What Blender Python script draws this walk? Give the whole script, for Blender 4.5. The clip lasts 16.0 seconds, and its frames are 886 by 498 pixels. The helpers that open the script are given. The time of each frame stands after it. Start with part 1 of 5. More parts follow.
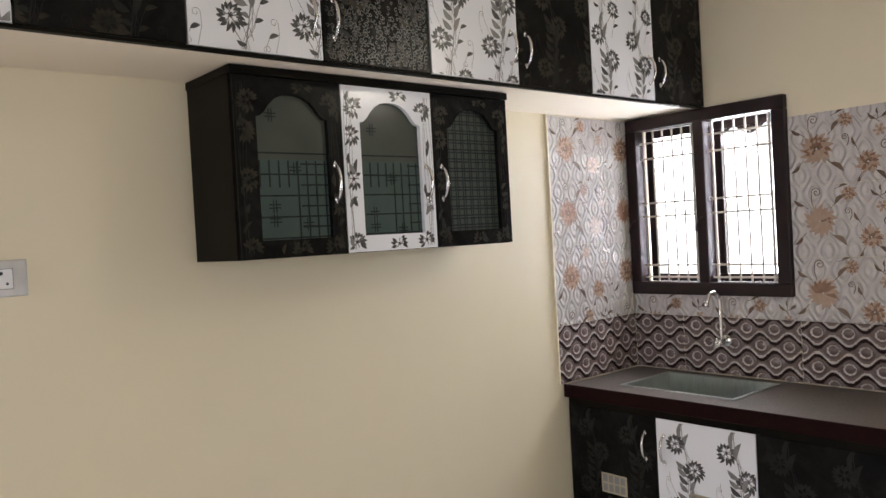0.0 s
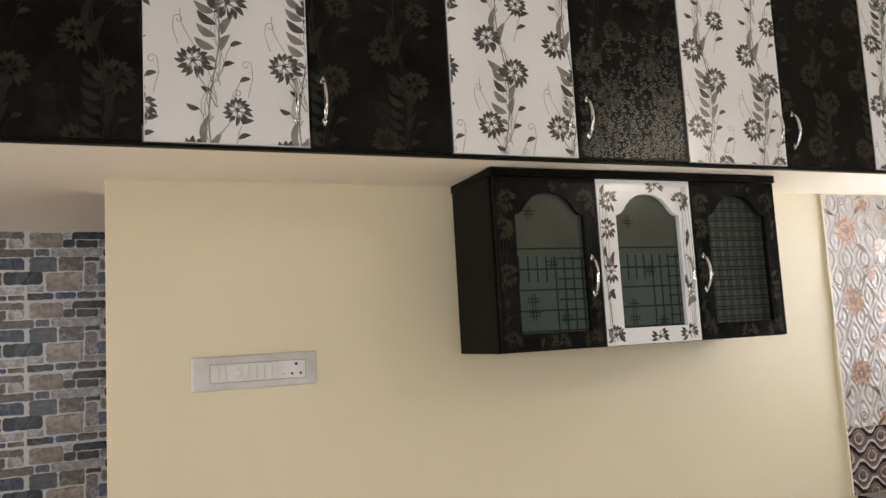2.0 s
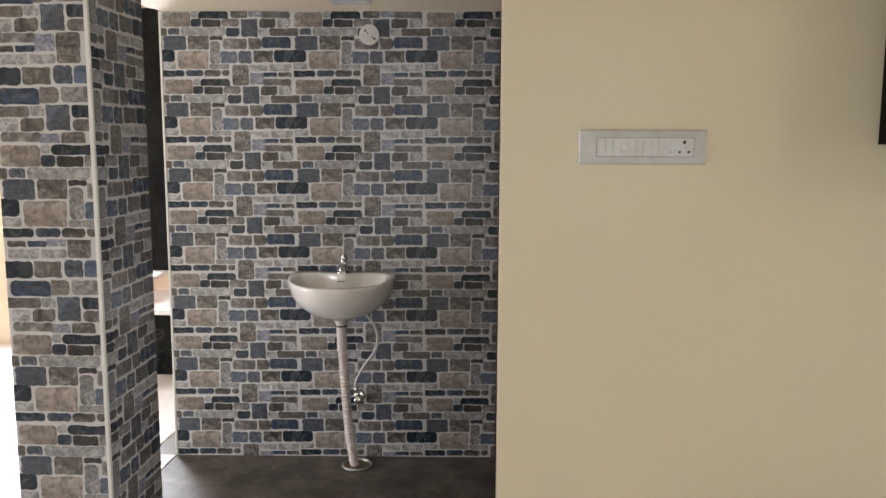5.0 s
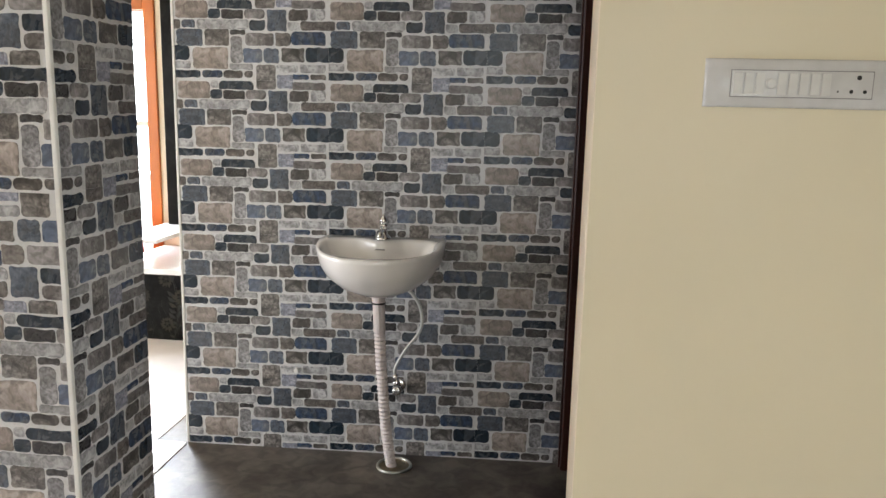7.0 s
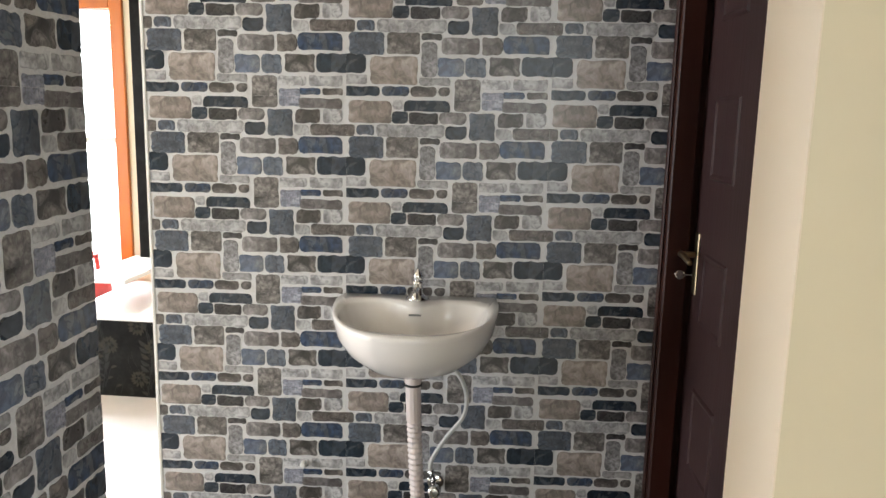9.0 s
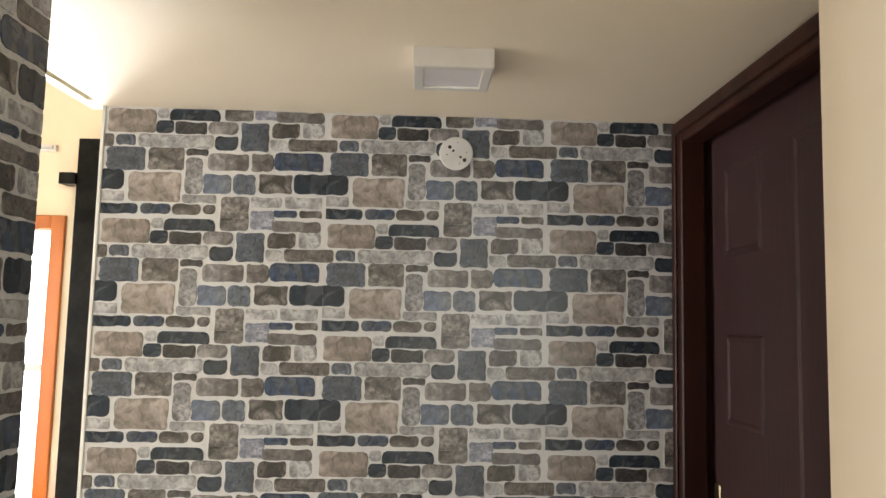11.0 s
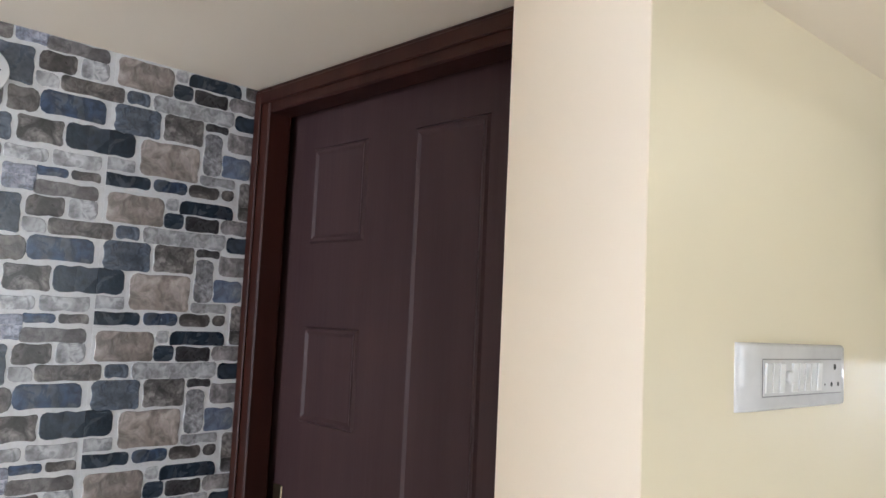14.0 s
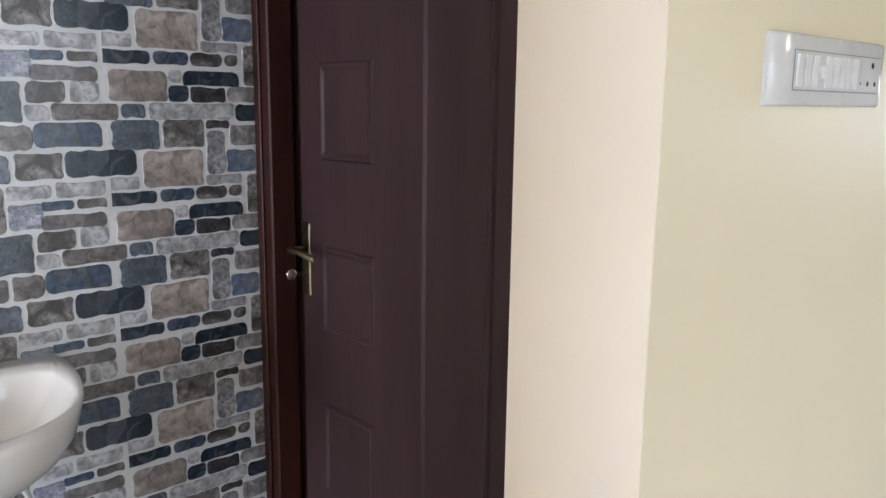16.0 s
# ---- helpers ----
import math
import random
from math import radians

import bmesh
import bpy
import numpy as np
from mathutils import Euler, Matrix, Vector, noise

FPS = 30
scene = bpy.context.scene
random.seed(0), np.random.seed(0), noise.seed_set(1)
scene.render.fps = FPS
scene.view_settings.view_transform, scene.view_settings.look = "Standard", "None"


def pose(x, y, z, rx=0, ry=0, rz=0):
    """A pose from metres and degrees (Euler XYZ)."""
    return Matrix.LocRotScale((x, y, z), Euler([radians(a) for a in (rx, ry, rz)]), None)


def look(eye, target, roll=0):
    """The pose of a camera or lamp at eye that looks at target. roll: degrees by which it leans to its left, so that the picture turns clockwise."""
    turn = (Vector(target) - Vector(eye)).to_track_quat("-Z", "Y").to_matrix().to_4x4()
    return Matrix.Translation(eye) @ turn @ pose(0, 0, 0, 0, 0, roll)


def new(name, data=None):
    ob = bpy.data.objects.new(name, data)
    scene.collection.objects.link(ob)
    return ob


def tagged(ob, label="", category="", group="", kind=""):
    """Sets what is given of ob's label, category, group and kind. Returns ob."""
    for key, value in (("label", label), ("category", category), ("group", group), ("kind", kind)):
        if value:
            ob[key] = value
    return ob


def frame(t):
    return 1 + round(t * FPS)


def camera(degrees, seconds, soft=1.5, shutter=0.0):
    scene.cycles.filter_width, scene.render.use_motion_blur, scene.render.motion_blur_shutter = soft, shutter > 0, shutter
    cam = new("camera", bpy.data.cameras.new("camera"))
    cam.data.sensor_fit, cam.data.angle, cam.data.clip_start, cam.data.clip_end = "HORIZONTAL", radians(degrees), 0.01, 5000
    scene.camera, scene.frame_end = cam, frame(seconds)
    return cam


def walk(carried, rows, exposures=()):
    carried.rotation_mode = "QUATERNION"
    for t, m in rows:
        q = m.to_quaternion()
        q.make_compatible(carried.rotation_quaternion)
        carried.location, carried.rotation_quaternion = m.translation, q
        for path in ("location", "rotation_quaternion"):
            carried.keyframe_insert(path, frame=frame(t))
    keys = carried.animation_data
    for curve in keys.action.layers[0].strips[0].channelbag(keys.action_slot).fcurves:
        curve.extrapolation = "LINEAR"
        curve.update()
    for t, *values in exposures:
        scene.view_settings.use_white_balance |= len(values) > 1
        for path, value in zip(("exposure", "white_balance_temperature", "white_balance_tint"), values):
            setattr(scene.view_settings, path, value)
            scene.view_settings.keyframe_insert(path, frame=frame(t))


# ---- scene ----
cam = camera(59.4, 16.0)
PATH = [
    (0, (0.03, 0.081, 1.54), (1.331, 1.599, 1.504), -3.2),
    (0.5, (0.031, 0.061, 1.544), (1.284, 1.619, 1.604), -3.5),
    (1, (0.03, 0.047, 1.568), (1.192, 1.669, 1.698), -3.0),
    (1.5, (0.03, 0.045, 1.565), (1.023, 1.771, 1.745), -2.9),
    (2, (0.012, 0.057, 1.57), (0.765, 1.897, 1.786), -3.2),
    (2.5, (-0.032, 0.067, 1.563), (0.504, 1.979, 1.798), -2.8),
    (3, (-0.062, 0.084, 1.547), (0.293, 2.045, 1.715), -1.9),
    (3.5, (-0.068, 0.101, 1.534), (0.118, 2.091, 1.606), -1.4),
    (4, (-0.078, 0.116, 1.514), (-0.018, 2.115, 1.484), -0.8),
    (4.5, (-0.076, 0.124, 1.483), (-0.114, 2.119, 1.346), -0.1),
    (5, (-0.095, 0.132, 1.469), (-0.205, 2.114, 1.22), 0.2),
    (5.2, (-0.076, 0.146, 1.477), (-0.225, 2.118, 1.18), -0.1),
    (7.5, (-0.257, 0.975, 1.41), (-0.497, 2.927, 1.046), 1.4),
    (8, (-0.366, 1.157, 1.409), (-0.563, 3.11, 1.023), 0.9),
    (8.2, (-0.393, 1.218, 1.414), (-0.582, 3.166, 1.005), 1.0),
    (10.3, (-0.559, 1.575, 1.536), (-0.721, 3.568, 1.501), 1.5),
    (10.5, (-0.573, 1.583, 1.53), (-0.712, 3.578, 1.562), 1.5),
    (11, (-0.637, 1.637, 1.529), (-0.66, 3.627, 1.723), 1.3),
    (11.5, (-0.699, 1.737, 1.554), (-0.546, 3.711, 1.838), 0.9),
    (12, (-0.762, 1.867, 1.549), (-0.322, 3.794, 1.852), 2.5),
    (12.5, (-0.84, 1.958, 1.554), (-0.02, 3.767, 1.794), 1.9),
    (13, (-0.891, 2.004, 1.54), (0.197, 3.674, 1.706), 1.5),
    (13.5, (-0.925, 2.016, 1.546), (0.337, 3.559, 1.703), 2.5),
    (14, (-0.933, 2.013, 1.552), (0.392, 3.501, 1.731), 2.7),
    (14.5, (-0.943, 2.013, 1.524), (0.404, 3.486, 1.646), 2.5),
    (15, (-0.946, 2.012, 1.49), (0.403, 3.488, 1.455), 1.8),
    (15.5, (-0.923, 2.012, 1.454), (0.388, 3.507, 1.246), 1.4),
    (16, (-0.896, 2.016, 1.426), (0.368, 3.523, 1.063), 0.7),
]
EXPOSURES = [(0, -0.82, 6200, 14), (1.5, -0.66, 6500, 13), (2, -0.62, 6500, 13), (2.5, -0.28, 6550, 13), (3.5, -0.3, 6400, 10), (5, -0.80, 6380, 10), (8, -0.44, 6200, 6), (10.5, -0.28, 6750, 6), (11, -0.40, 6850, 6), (11.5, -0.32, 6750, 6), (12, -0.02, 6000, 6), (12.5, 0.04, 5850, 6), (14.5, -0.02, 5650, 8), (16, -0.05, 5600, 8)]
walk(cam, [(t, look(eye, target, roll)) for t, eye, target, roll in PATH], EXPOSURES)

# ---- light ----
world = bpy.data.worlds.new("sky")
scene.world = world
world.use_nodes = True
wn = world.node_tree.nodes
sky = wn.new("ShaderNodeTexSky")
sky.sky_type, sky.sun_disc = "NISHITA", False
sky.sun_elevation, sky.sun_rotation = radians(34), radians(-31)
world.node_tree.links.new(sky.outputs[0], wn["Background"].inputs[0])
wn["Background"].inputs[1].default_value = 0.12


def lamp(name, kind, m, energy, colour, **more):
    data = bpy.data.lights.new(name, kind)
    data.energy, data.color = energy, colour
    if "size" in more:
        data.shape, data.size, data.size_y = "RECTANGLE", more["size"], more["size_y"]
    if "angle" in more:
        data.angle = more["angle"]
    ob = new(name, data)
    ob.matrix_world = m
    return ob


lamp("sun", "SUN", look((-8, 12, 8), (-8 + 0.6, 12 - 1.0, 8 - 0.787)), 5.0, (1, 0.96, 0.90), angle=radians(0.6))
# daylight standing in the openings; the south and west openings are added, unseen
lamp("sky_east_window", "AREA", look((3.65, 2.15, 1.63), (0, 2.35, 1.1)), 75, (0.95, 0.96, 1.0), size=0.72, size_y=0.8)
lamp("sky_ventilator", "AREA", look((3.61, -0.33, 2.77), (0.3, 2.6, 1.5)), 22, (1.0, 0.92, 0.74), size=0.5, size_y=0.24)
# soft fill through an unseen opening added behind the camera
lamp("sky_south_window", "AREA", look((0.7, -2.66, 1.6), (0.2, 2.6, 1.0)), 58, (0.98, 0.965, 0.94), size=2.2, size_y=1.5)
lamp("sky_north_window", "AREA", look((-3.15, 5.85, 1.42), (-2.3, 3.4, 0.2)), 260, (0.92, 0.94, 1.0), size=0.85, size_y=1.2)
# fill through an unseen doorway added on the living room's west side
lamp("sky_west_door", "AREA", look((-5.3, 1.9, 1.2), (-2.6, 2.5, 0.35)), 200, (0.94, 0.93, 0.98), size=1.7, size_y=2.0)


# ---- materials ----
def mat(name, colour, rough=0.5, metal=0.0, second=None, scale=8.0, mix=0.5, grain=0.0, grain_scale=200.0, stretch=(1, 1, 1), spread=0.0, coat=0.0, spec=0.5, mottle=0.0, swirl=0.0):
    """Colour that drifts to a second one at one scale, fine relief at another, and a spread of value from piece to piece."""
    m = bpy.data.materials.new(name)
    m.use_nodes = True
    nt = m.node_tree
    b = nt.nodes["Principled BSDF"]
    b.inputs["Roughness"].default_value, b.inputs["Metallic"].default_value = rough, metal
    b.inputs["Coat Weight"].default_value, b.inputs["Specular IOR Level"].default_value = coat, spec
    b.inputs["Coat Roughness"].default_value = 0.08
    second = second or tuple(c * 0.86 for c in colour)
    tc, mp = nt.nodes.new("ShaderNodeTexCoord"), nt.nodes.new("ShaderNodeMapping")
    mp.inputs["Scale"].default_value = stretch
    nt.links.new(tc.outputs["Object"], mp.inputs[0])
    n1 = nt.nodes.new("ShaderNodeTexNoise")
    n1.inputs["Scale"].default_value, n1.inputs["Detail"].default_value, n1.inputs["Distortion"].default_value = scale, 8, swirl
    nt.links.new(mp.outputs[0], n1.inputs["Vector"])
    ramp = nt.nodes.new("ShaderNodeMapRange")
    ramp.inputs[1].default_value, ramp.inputs[2].default_value = 0.5 - mix * 0.4, 0.5 + mix * 0.4
    nt.links.new(n1.outputs["Fac"], ramp.inputs[0])
    mx = nt.nodes.new("ShaderNodeMix")
    mx.data_type = "RGBA"
    mx.inputs[6].default_value, mx.inputs[7].default_value = (*colour, 1), (*second, 1)
    nt.links.new(ramp.outputs[0], mx.inputs[0])
    out = mx.outputs[2]
    if mottle:
        n3, r3, m3 = nt.nodes.new("ShaderNodeTexNoise"), nt.nodes.new("ShaderNodeMapRange"), nt.nodes.new("ShaderNodeMix")
        n3.inputs["Scale"].default_value, n3.inputs["Detail"].default_value, n3.inputs["Distortion"].default_value = scale * 3.2, 5, 1.2
        r3.inputs[1].default_value, r3.inputs[2].default_value, r3.inputs[3].default_value, r3.inputs[4].default_value = 0.36, 0.62, 1 - mottle, 1 + mottle * 0.4
        nt.links.new(mp.outputs[0], n3.inputs["Vector"])
        nt.links.new(n3.outputs["Fac"], r3.inputs[0])
        m3.data_type, m3.blend_type = "RGBA", "MULTIPLY"
        m3.inputs[0].default_value = 1.0
        nt.links.new(out, m3.inputs[6])
        nt.links.new(r3.outputs[0], m3.inputs[7])
        out = m3.outputs[2]
    if spread:
        info, hsv, rng = nt.nodes.new("ShaderNodeObjectInfo"), nt.nodes.new("ShaderNodeHueSaturation"), nt.nodes.new("ShaderNodeMapRange")
        rng.inputs[3].default_value, rng.inputs[4].default_value = 1 - spread, 1 + spread
        nt.links.new(info.outputs["Random"], rng.inputs[0])
        nt.links.new(rng.outputs[0], hsv.inputs["Value"])
        nt.links.new(out, hsv.inputs["Color"])
        out = hsv.outputs[0]
    nt.links.new(out, b.inputs["Base Color"])
    if grain:
        n2, bump = nt.nodes.new("ShaderNodeTexNoise"), nt.nodes.new("ShaderNodeBump")
        n2.inputs["Scale"].default_value, n2.inputs["Detail"].default_value = grain_scale, 4
        nt.links.new(mp.outputs[0], n2.inputs["Vector"])
        bump.inputs["Strength"].default_value, bump.inputs["Distance"].default_value = grain, 0.002
        nt.links.new(n2.outputs["Fac"], bump.inputs["Height"])
        nt.links.new(bump.outputs[0], b.inputs["Normal"])
        rr = nt.nodes.new("ShaderNodeMapRange")
        rr.inputs[3].default_value, rr.inputs[4].default_value = max(0.02, rough - 0.07), min(1, rough + 0.07)
        nt.links.new(n1.outputs["Fac"], rr.inputs[0])
        nt.links.new(rr.outputs[0], b.inputs["Roughness"])
    return m


CREAM = mat("cream_wall_paint", (0.775, 0.705, 0.525), 0.38, second=(0.745, 0.675, 0.50), scale=1.3, grain=0.12, grain_scale=90)
PEACH = mat("pale_ceiling_paint", (0.89, 0.80, 0.655), 0.6, second=(0.86, 0.77, 0.625), scale=1.6, grain=0.12, grain_scale=70)
WHITE_WALL = mat("living_wall_paint", (0.80, 0.68, 0.50), 0.6, scale=1.4, grain=0.1, grain_scale=80)
CEMENT = mat("cement_floor", (0.135, 0.118, 0.10), 0.42, second=(0.055, 0.046, 0.038), scale=4.5, mix=0.4, grain=0.35, grain_scale=45, mottle=0.4)
# whitish dusty floor, its colour paled further for daylight and bounce
PALE_FLOOR = mat("dusty_floor_paled_for_light", (0.72, 0.69, 0.68), 0.35, second=(0.55, 0.53, 0.52), scale=5, mix=0.9, grain=0.15, grain_scale=60)
GROUT = mat("pale_printed_joint", (0.62, 0.63, 0.655), 0.28, second=(0.50, 0.50, 0.50), scale=60, grain=0.1)
STONES = {
    "T": mat("tan_stone_print", (0.4024, 0.3568, 0.3317), 0.27, second=(0.208, 0.1781, 0.1599), scale=11, mix=0.3, mottle=0.42, swirl=1.6, grain=0.25, grain_scale=150, spread=0.08),
    "L": mat("light_grey_stone_print", (0.4721, 0.4768, 0.4988), 0.27, second=(0.258, 0.258, 0.2664), scale=15, mix=0.3, mottle=0.42, swirl=1.6, grain=0.25, grain_scale=150, spread=0.1),
    "G": mat("grey_brown_stone_print", (0.341, 0.3245, 0.3278), 0.27, second=(0.1164, 0.1068, 0.1068), scale=13, mix=0.3, mottle=0.42, swirl=1.6, grain=0.25, grain_scale=150, spread=0.1),
    "B": mat("brown_stone_print", (0.209, 0.191, 0.1824), 0.27, second=(0.0567, 0.0513, 0.0486), scale=15, mix=0.3, mottle=0.42, swirl=1.6, grain=0.25, grain_scale=150, spread=0.1),
    "D": mat("dark_brown_stone_print", (0.0825, 0.078, 0.0795), 0.27, second=(0.0208, 0.0208, 0.024), scale=13, mix=0.3, mottle=0.42, swirl=1.6, grain=0.25, grain_scale=150, spread=0.1),
    "S": mat("slate_stone_print", (0.1368, 0.1605, 0.2044), 0.27, second=(0.062, 0.0731, 0.0928), scale=17, mix=0.3, mottle=0.42, swirl=1.6, grain=0.25, grain_scale=150, spread=0.1),
    "N": mat("navy_stone_print", (0.0192, 0.0304, 0.0454), 0.27, second=(0.035, 0.0469, 0.0644), scale=13, mix=0.3, mottle=0.42, swirl=1.6, grain=0.25, grain_scale=150, spread=0.15),
    "U": mat("blue_stone_print", (0.0466, 0.0741, 0.1362), 0.27, second=(0.0645, 0.0765, 0.0979), scale=13, mix=0.3, mottle=0.42, swirl=1.6, grain=0.25, grain_scale=150, spread=0.12),
    "V": mat("mottled_blue_stone_print", (0.117, 0.151, 0.2279), 0.27, second=(0.1658, 0.1726, 0.1829), scale=9, mix=0.3, mottle=0.42, swirl=1.6, grain=0.25, grain_scale=150, spread=0.1),
    "R": mat("rough_stone_print", (0.2533, 0.2355, 0.2287), 0.27, second=(0.0504, 0.0477, 0.0441), scale=18, mix=0.3, mottle=0.42, swirl=1.6, grain=0.3, grain_scale=150, spread=0.08),
    "M": mat("mottled_stone_print", (0.3641, 0.3619, 0.3795), 0.27, second=(0.1332, 0.1308, 0.1392), scale=23, mix=0.3, mottle=0.42, swirl=1.6, grain=0.3, grain_scale=150, spread=0.08),
    "C": mat("ringed_grey_stone_print", (0.3718, 0.383, 0.4603), 0.27, second=(0.1632, 0.1788, 0.2292), scale=26, mix=0.3, mottle=0.42, swirl=1.6, grain=0.3, grain_scale=150, spread=0.08),
}
TRIM = mat("white_pvc_trim", (0.78, 0.78, 0.76), 0.35, scale=12)
BLACK_LAM = mat("black_laminate", (0.004, 0.004, 0.0042), 0.25, second=(0.017, 0.0165, 0.015), scale=7, mix=0.6, mottle=0.3, swirl=0.6, grain=0.08, grain_scale=160, spec=0.06)
BLACK_EDGE = mat("black_carcass", (0.006, 0.005, 0.004), 0.4, second=(0.010, 0.009, 0.006), scale=9, grain=0.15, grain_scale=120, spec=0.04)
WHITE_LAM = mat("white_laminate", (0.85, 0.87, 0.92), 0.2, second=(0.82, 0.84, 0.89), scale=3, grain=0.03)
INK = mat("charcoal_flower_print", (0.034, 0.034, 0.036), 0.25, second=(0.11, 0.11, 0.113), scale=40, mix=0.9)
INK_SOFT = mat("grey_stem_print", (0.13, 0.125, 0.125), 0.25, second=(0.32, 0.315, 0.315), scale=26, mix=0.9)
INK_PALE = mat("pale_grey_petal_print", (0.36, 0.36, 0.37), 0.25, second=(0.22, 0.22, 0.225), scale=40, mix=0.9)
GHOST = mat("smoky_flower_print", (0.028, 0.0275, 0.025), 0.3, second=(0.007, 0.007, 0.0065), scale=30, mix=0.9, spec=0.12)
GHOST_B = mat("olive_flower_print", (0.043, 0.038, 0.026), 0.3, second=(0.010, 0.009, 0.007), scale=30, mix=0.9, spec=0.12)
# paler grey that puts the window's reflection into the door's embossed scrollwork
SCROLL = mat("embossed_scroll_glint", (0.060, 0.060, 0.057), 0.3, second=(0.020, 0.020, 0.020), scale=12, mix=0.5)
CHROME = mat("polished_chrome", (0.78, 0.78, 0.78), 0.1, 1.0, scale=30)
STEEL = mat("brushed_steel", (0.60, 0.63, 0.60), 0.36, 1.0, second=(0.50, 0.53, 0.50), scale=14, grain=0.06, grain_scale=220, stretch=(1, 8, 1))
BRASS = mat("tarnished_brass", (0.36, 0.29, 0.18), 0.34, 1.0, second=(0.24, 0.19, 0.12), scale=60, grain=0.15)
DOOR_SKIN = mat("dark_brown_door_skin", (0.036, 0.019, 0.020), 0.42, second=(0.060, 0.034, 0.034), scale=16, mix=0.9, grain=0.3, grain_scale=90, stretch=(1, 1, 0.09), spec=0.2)
FRAME_WOOD = mat("maroon_frame_paint", (0.040, 0.012, 0.008), 0.42, second=(0.022, 0.007, 0.005), scale=14, grain=0.25, grain_scale=70, stretch=(1, 1, 0.15), spec=0.22)
WIN_WOOD = mat("dark_window_paint", (0.012, 0.0055, 0.0065), 0.4, second=(0.019, 0.009, 0.009), scale=10, grain=0.2, grain_scale=60, spec=0.22)
GRILLE = mat("cream_grille_paint", (0.66, 0.60, 0.52), 0.45, scale=30)
ORANGE = mat("orange_wood_paint", (0.46, 0.13, 0.010), 0.4, second=(0.36, 0.095, 0.009), scale=12, grain=0.2, grain_scale=60, stretch=(1, 1, 0.15))
GRANITE = mat("brown_granite_slab", (0.150, 0.130, 0.113), 0.34, second=(0.095, 0.080, 0.070), scale=70, mix=0.9, grain=0.05, mottle=0.25, spec=0.35)
GRANITE_EDGE = mat("maroon_granite_edge", (0.012, 0.004, 0.004), 0.5, second=(0.018, 0.007, 0.007), scale=70, mix=0.9, grain=0.05, spec=0.03)
MARBLE = mat("white_marble", (0.78, 0.77, 0.76), 0.2, second=(0.66, 0.65, 0.65), scale=5, mix=0.7)
PLASTIC = mat("white_switch_plastic", (0.66, 0.66, 0.66), 0.14, scale=20)
SWITCH = mat("ivory_switch_rocker", (0.68, 0.68, 0.66), 0.3, scale=20)
LINE = mat("grey_gap", (0.26, 0.26, 0.26), 0.6, scale=20)
HOLE = mat("dark_hole", (0.012, 0.012, 0.012), 0.7, scale=20)
CERAMIC = mat("white_glazed_ceramic", (0.82, 0.80, 0.78), 0.12, second=(0.79, 0.77, 0.75), scale=4, coat=0.3)
PVC = mat("white_pvc_pipe", (0.66, 0.60, 0.59), 0.4, second=(0.60, 0.54, 0.53), scale=9)
HOSE = mat("grey_braided_hose", (0.55, 0.56, 0.55), 0.45, scale=300)
DIFFUSER = mat("frosted_lamp_diffuser", (0.84, 0.83, 0.87), 0.5, scale=9)
LAMP_WHITE = mat("white_lamp_housing", (0.76, 0.74, 0.71), 0.4, scale=9)
FLORAL_BASE = mat("embossed_white_glaze", (0.60, 0.575, 0.56), 0.14, second=(0.54, 0.51, 0.49), scale=12)
PETAL = mat("rust_petal_glaze", (0.30, 0.185, 0.125), 0.15, second=(0.15, 0.08, 0.055), scale=55, mix=0.9, spread=0.1)
PETAL_PALE = mat("pale_petal_glaze", (0.47, 0.36, 0.28), 0.15, second=(0.33, 0.22, 0.155), scale=55, mix=0.9, spread=0.1)
LEAF_GLAZE = mat("brown_leaf_glaze", (0.105, 0.065, 0.045), 0.15, second=(0.19, 0.14, 0.10), scale=50, mix=0.9)
# brown glaze pattern, with the ridges' light and shade put into its colours
WAVE_DARK = mat("dark_brown_glaze_and_shade", (0.022, 0.013, 0.012), 0.14, second=(0.036, 0.022, 0.021), scale=30, mix=0.8)
WAVE_MID = mat("mid_brown_relief_glaze", (0.17, 0.13, 0.12), 0.14, second=(0.12, 0.09, 0.082), scale=30, mix=0.8)
WAVE_LIGHT = mat("pale_brown_glaze_and_light", (0.50, 0.45, 0.43), 0.14, second=(0.38, 0.33, 0.31), scale=30, mix=0.8)
VENT = mat("beige_vent_plastic", (0.46, 0.40, 0.29), 0.5, scale=20)
RED_PAINT = mat("red_cylinder_paint", (0.50, 0.045, 0.035), 0.4, second=(0.36, 0.035, 0.03), scale=9, mix=0.7, grain=0.1)

# relief of waves on the white tiles
fb = FLORAL_BASE.node_tree
def node(tree, op, a, b=0.0):
    n = tree.nodes.new("ShaderNodeMath")
    n.operation = op
    for k, v in enumerate((a, b)):
        if isinstance(v, (int, float)):
            n.inputs[k].default_value = v
        else:
            tree.links.new(v, n.inputs[k])
    return n.outputs[0]


wtc, wsep, wb = fb.nodes.new("ShaderNodeTexCoord"), fb.nodes.new("ShaderNodeSeparateXYZ"), fb.nodes.new("ShaderNodeBump")
fb.links.new(wtc.outputs["Object"], wsep.inputs[0])
along = node(fb, "ADD", wsep.outputs[0], wsep.outputs[1])
cells = node(fb, "ADD", node(fb, "COSINE", node(fb, "MULTIPLY", along, 58.0)), node(fb, "COSINE", node(fb, "MULTIPLY", wsep.outputs[2], 37.0)))
ripple = node(fb, "SINE", node(fb, "MULTIPLY", cells, 4.6))
wb.inputs["Strength"].default_value, wb.inputs["Distance"].default_value = 0.9, 0.005
fb.links.new(ripple, wb.inputs["Height"])
fb.links.new(wb.outputs[0], fb.nodes["Principled BSDF"].inputs["Normal"])


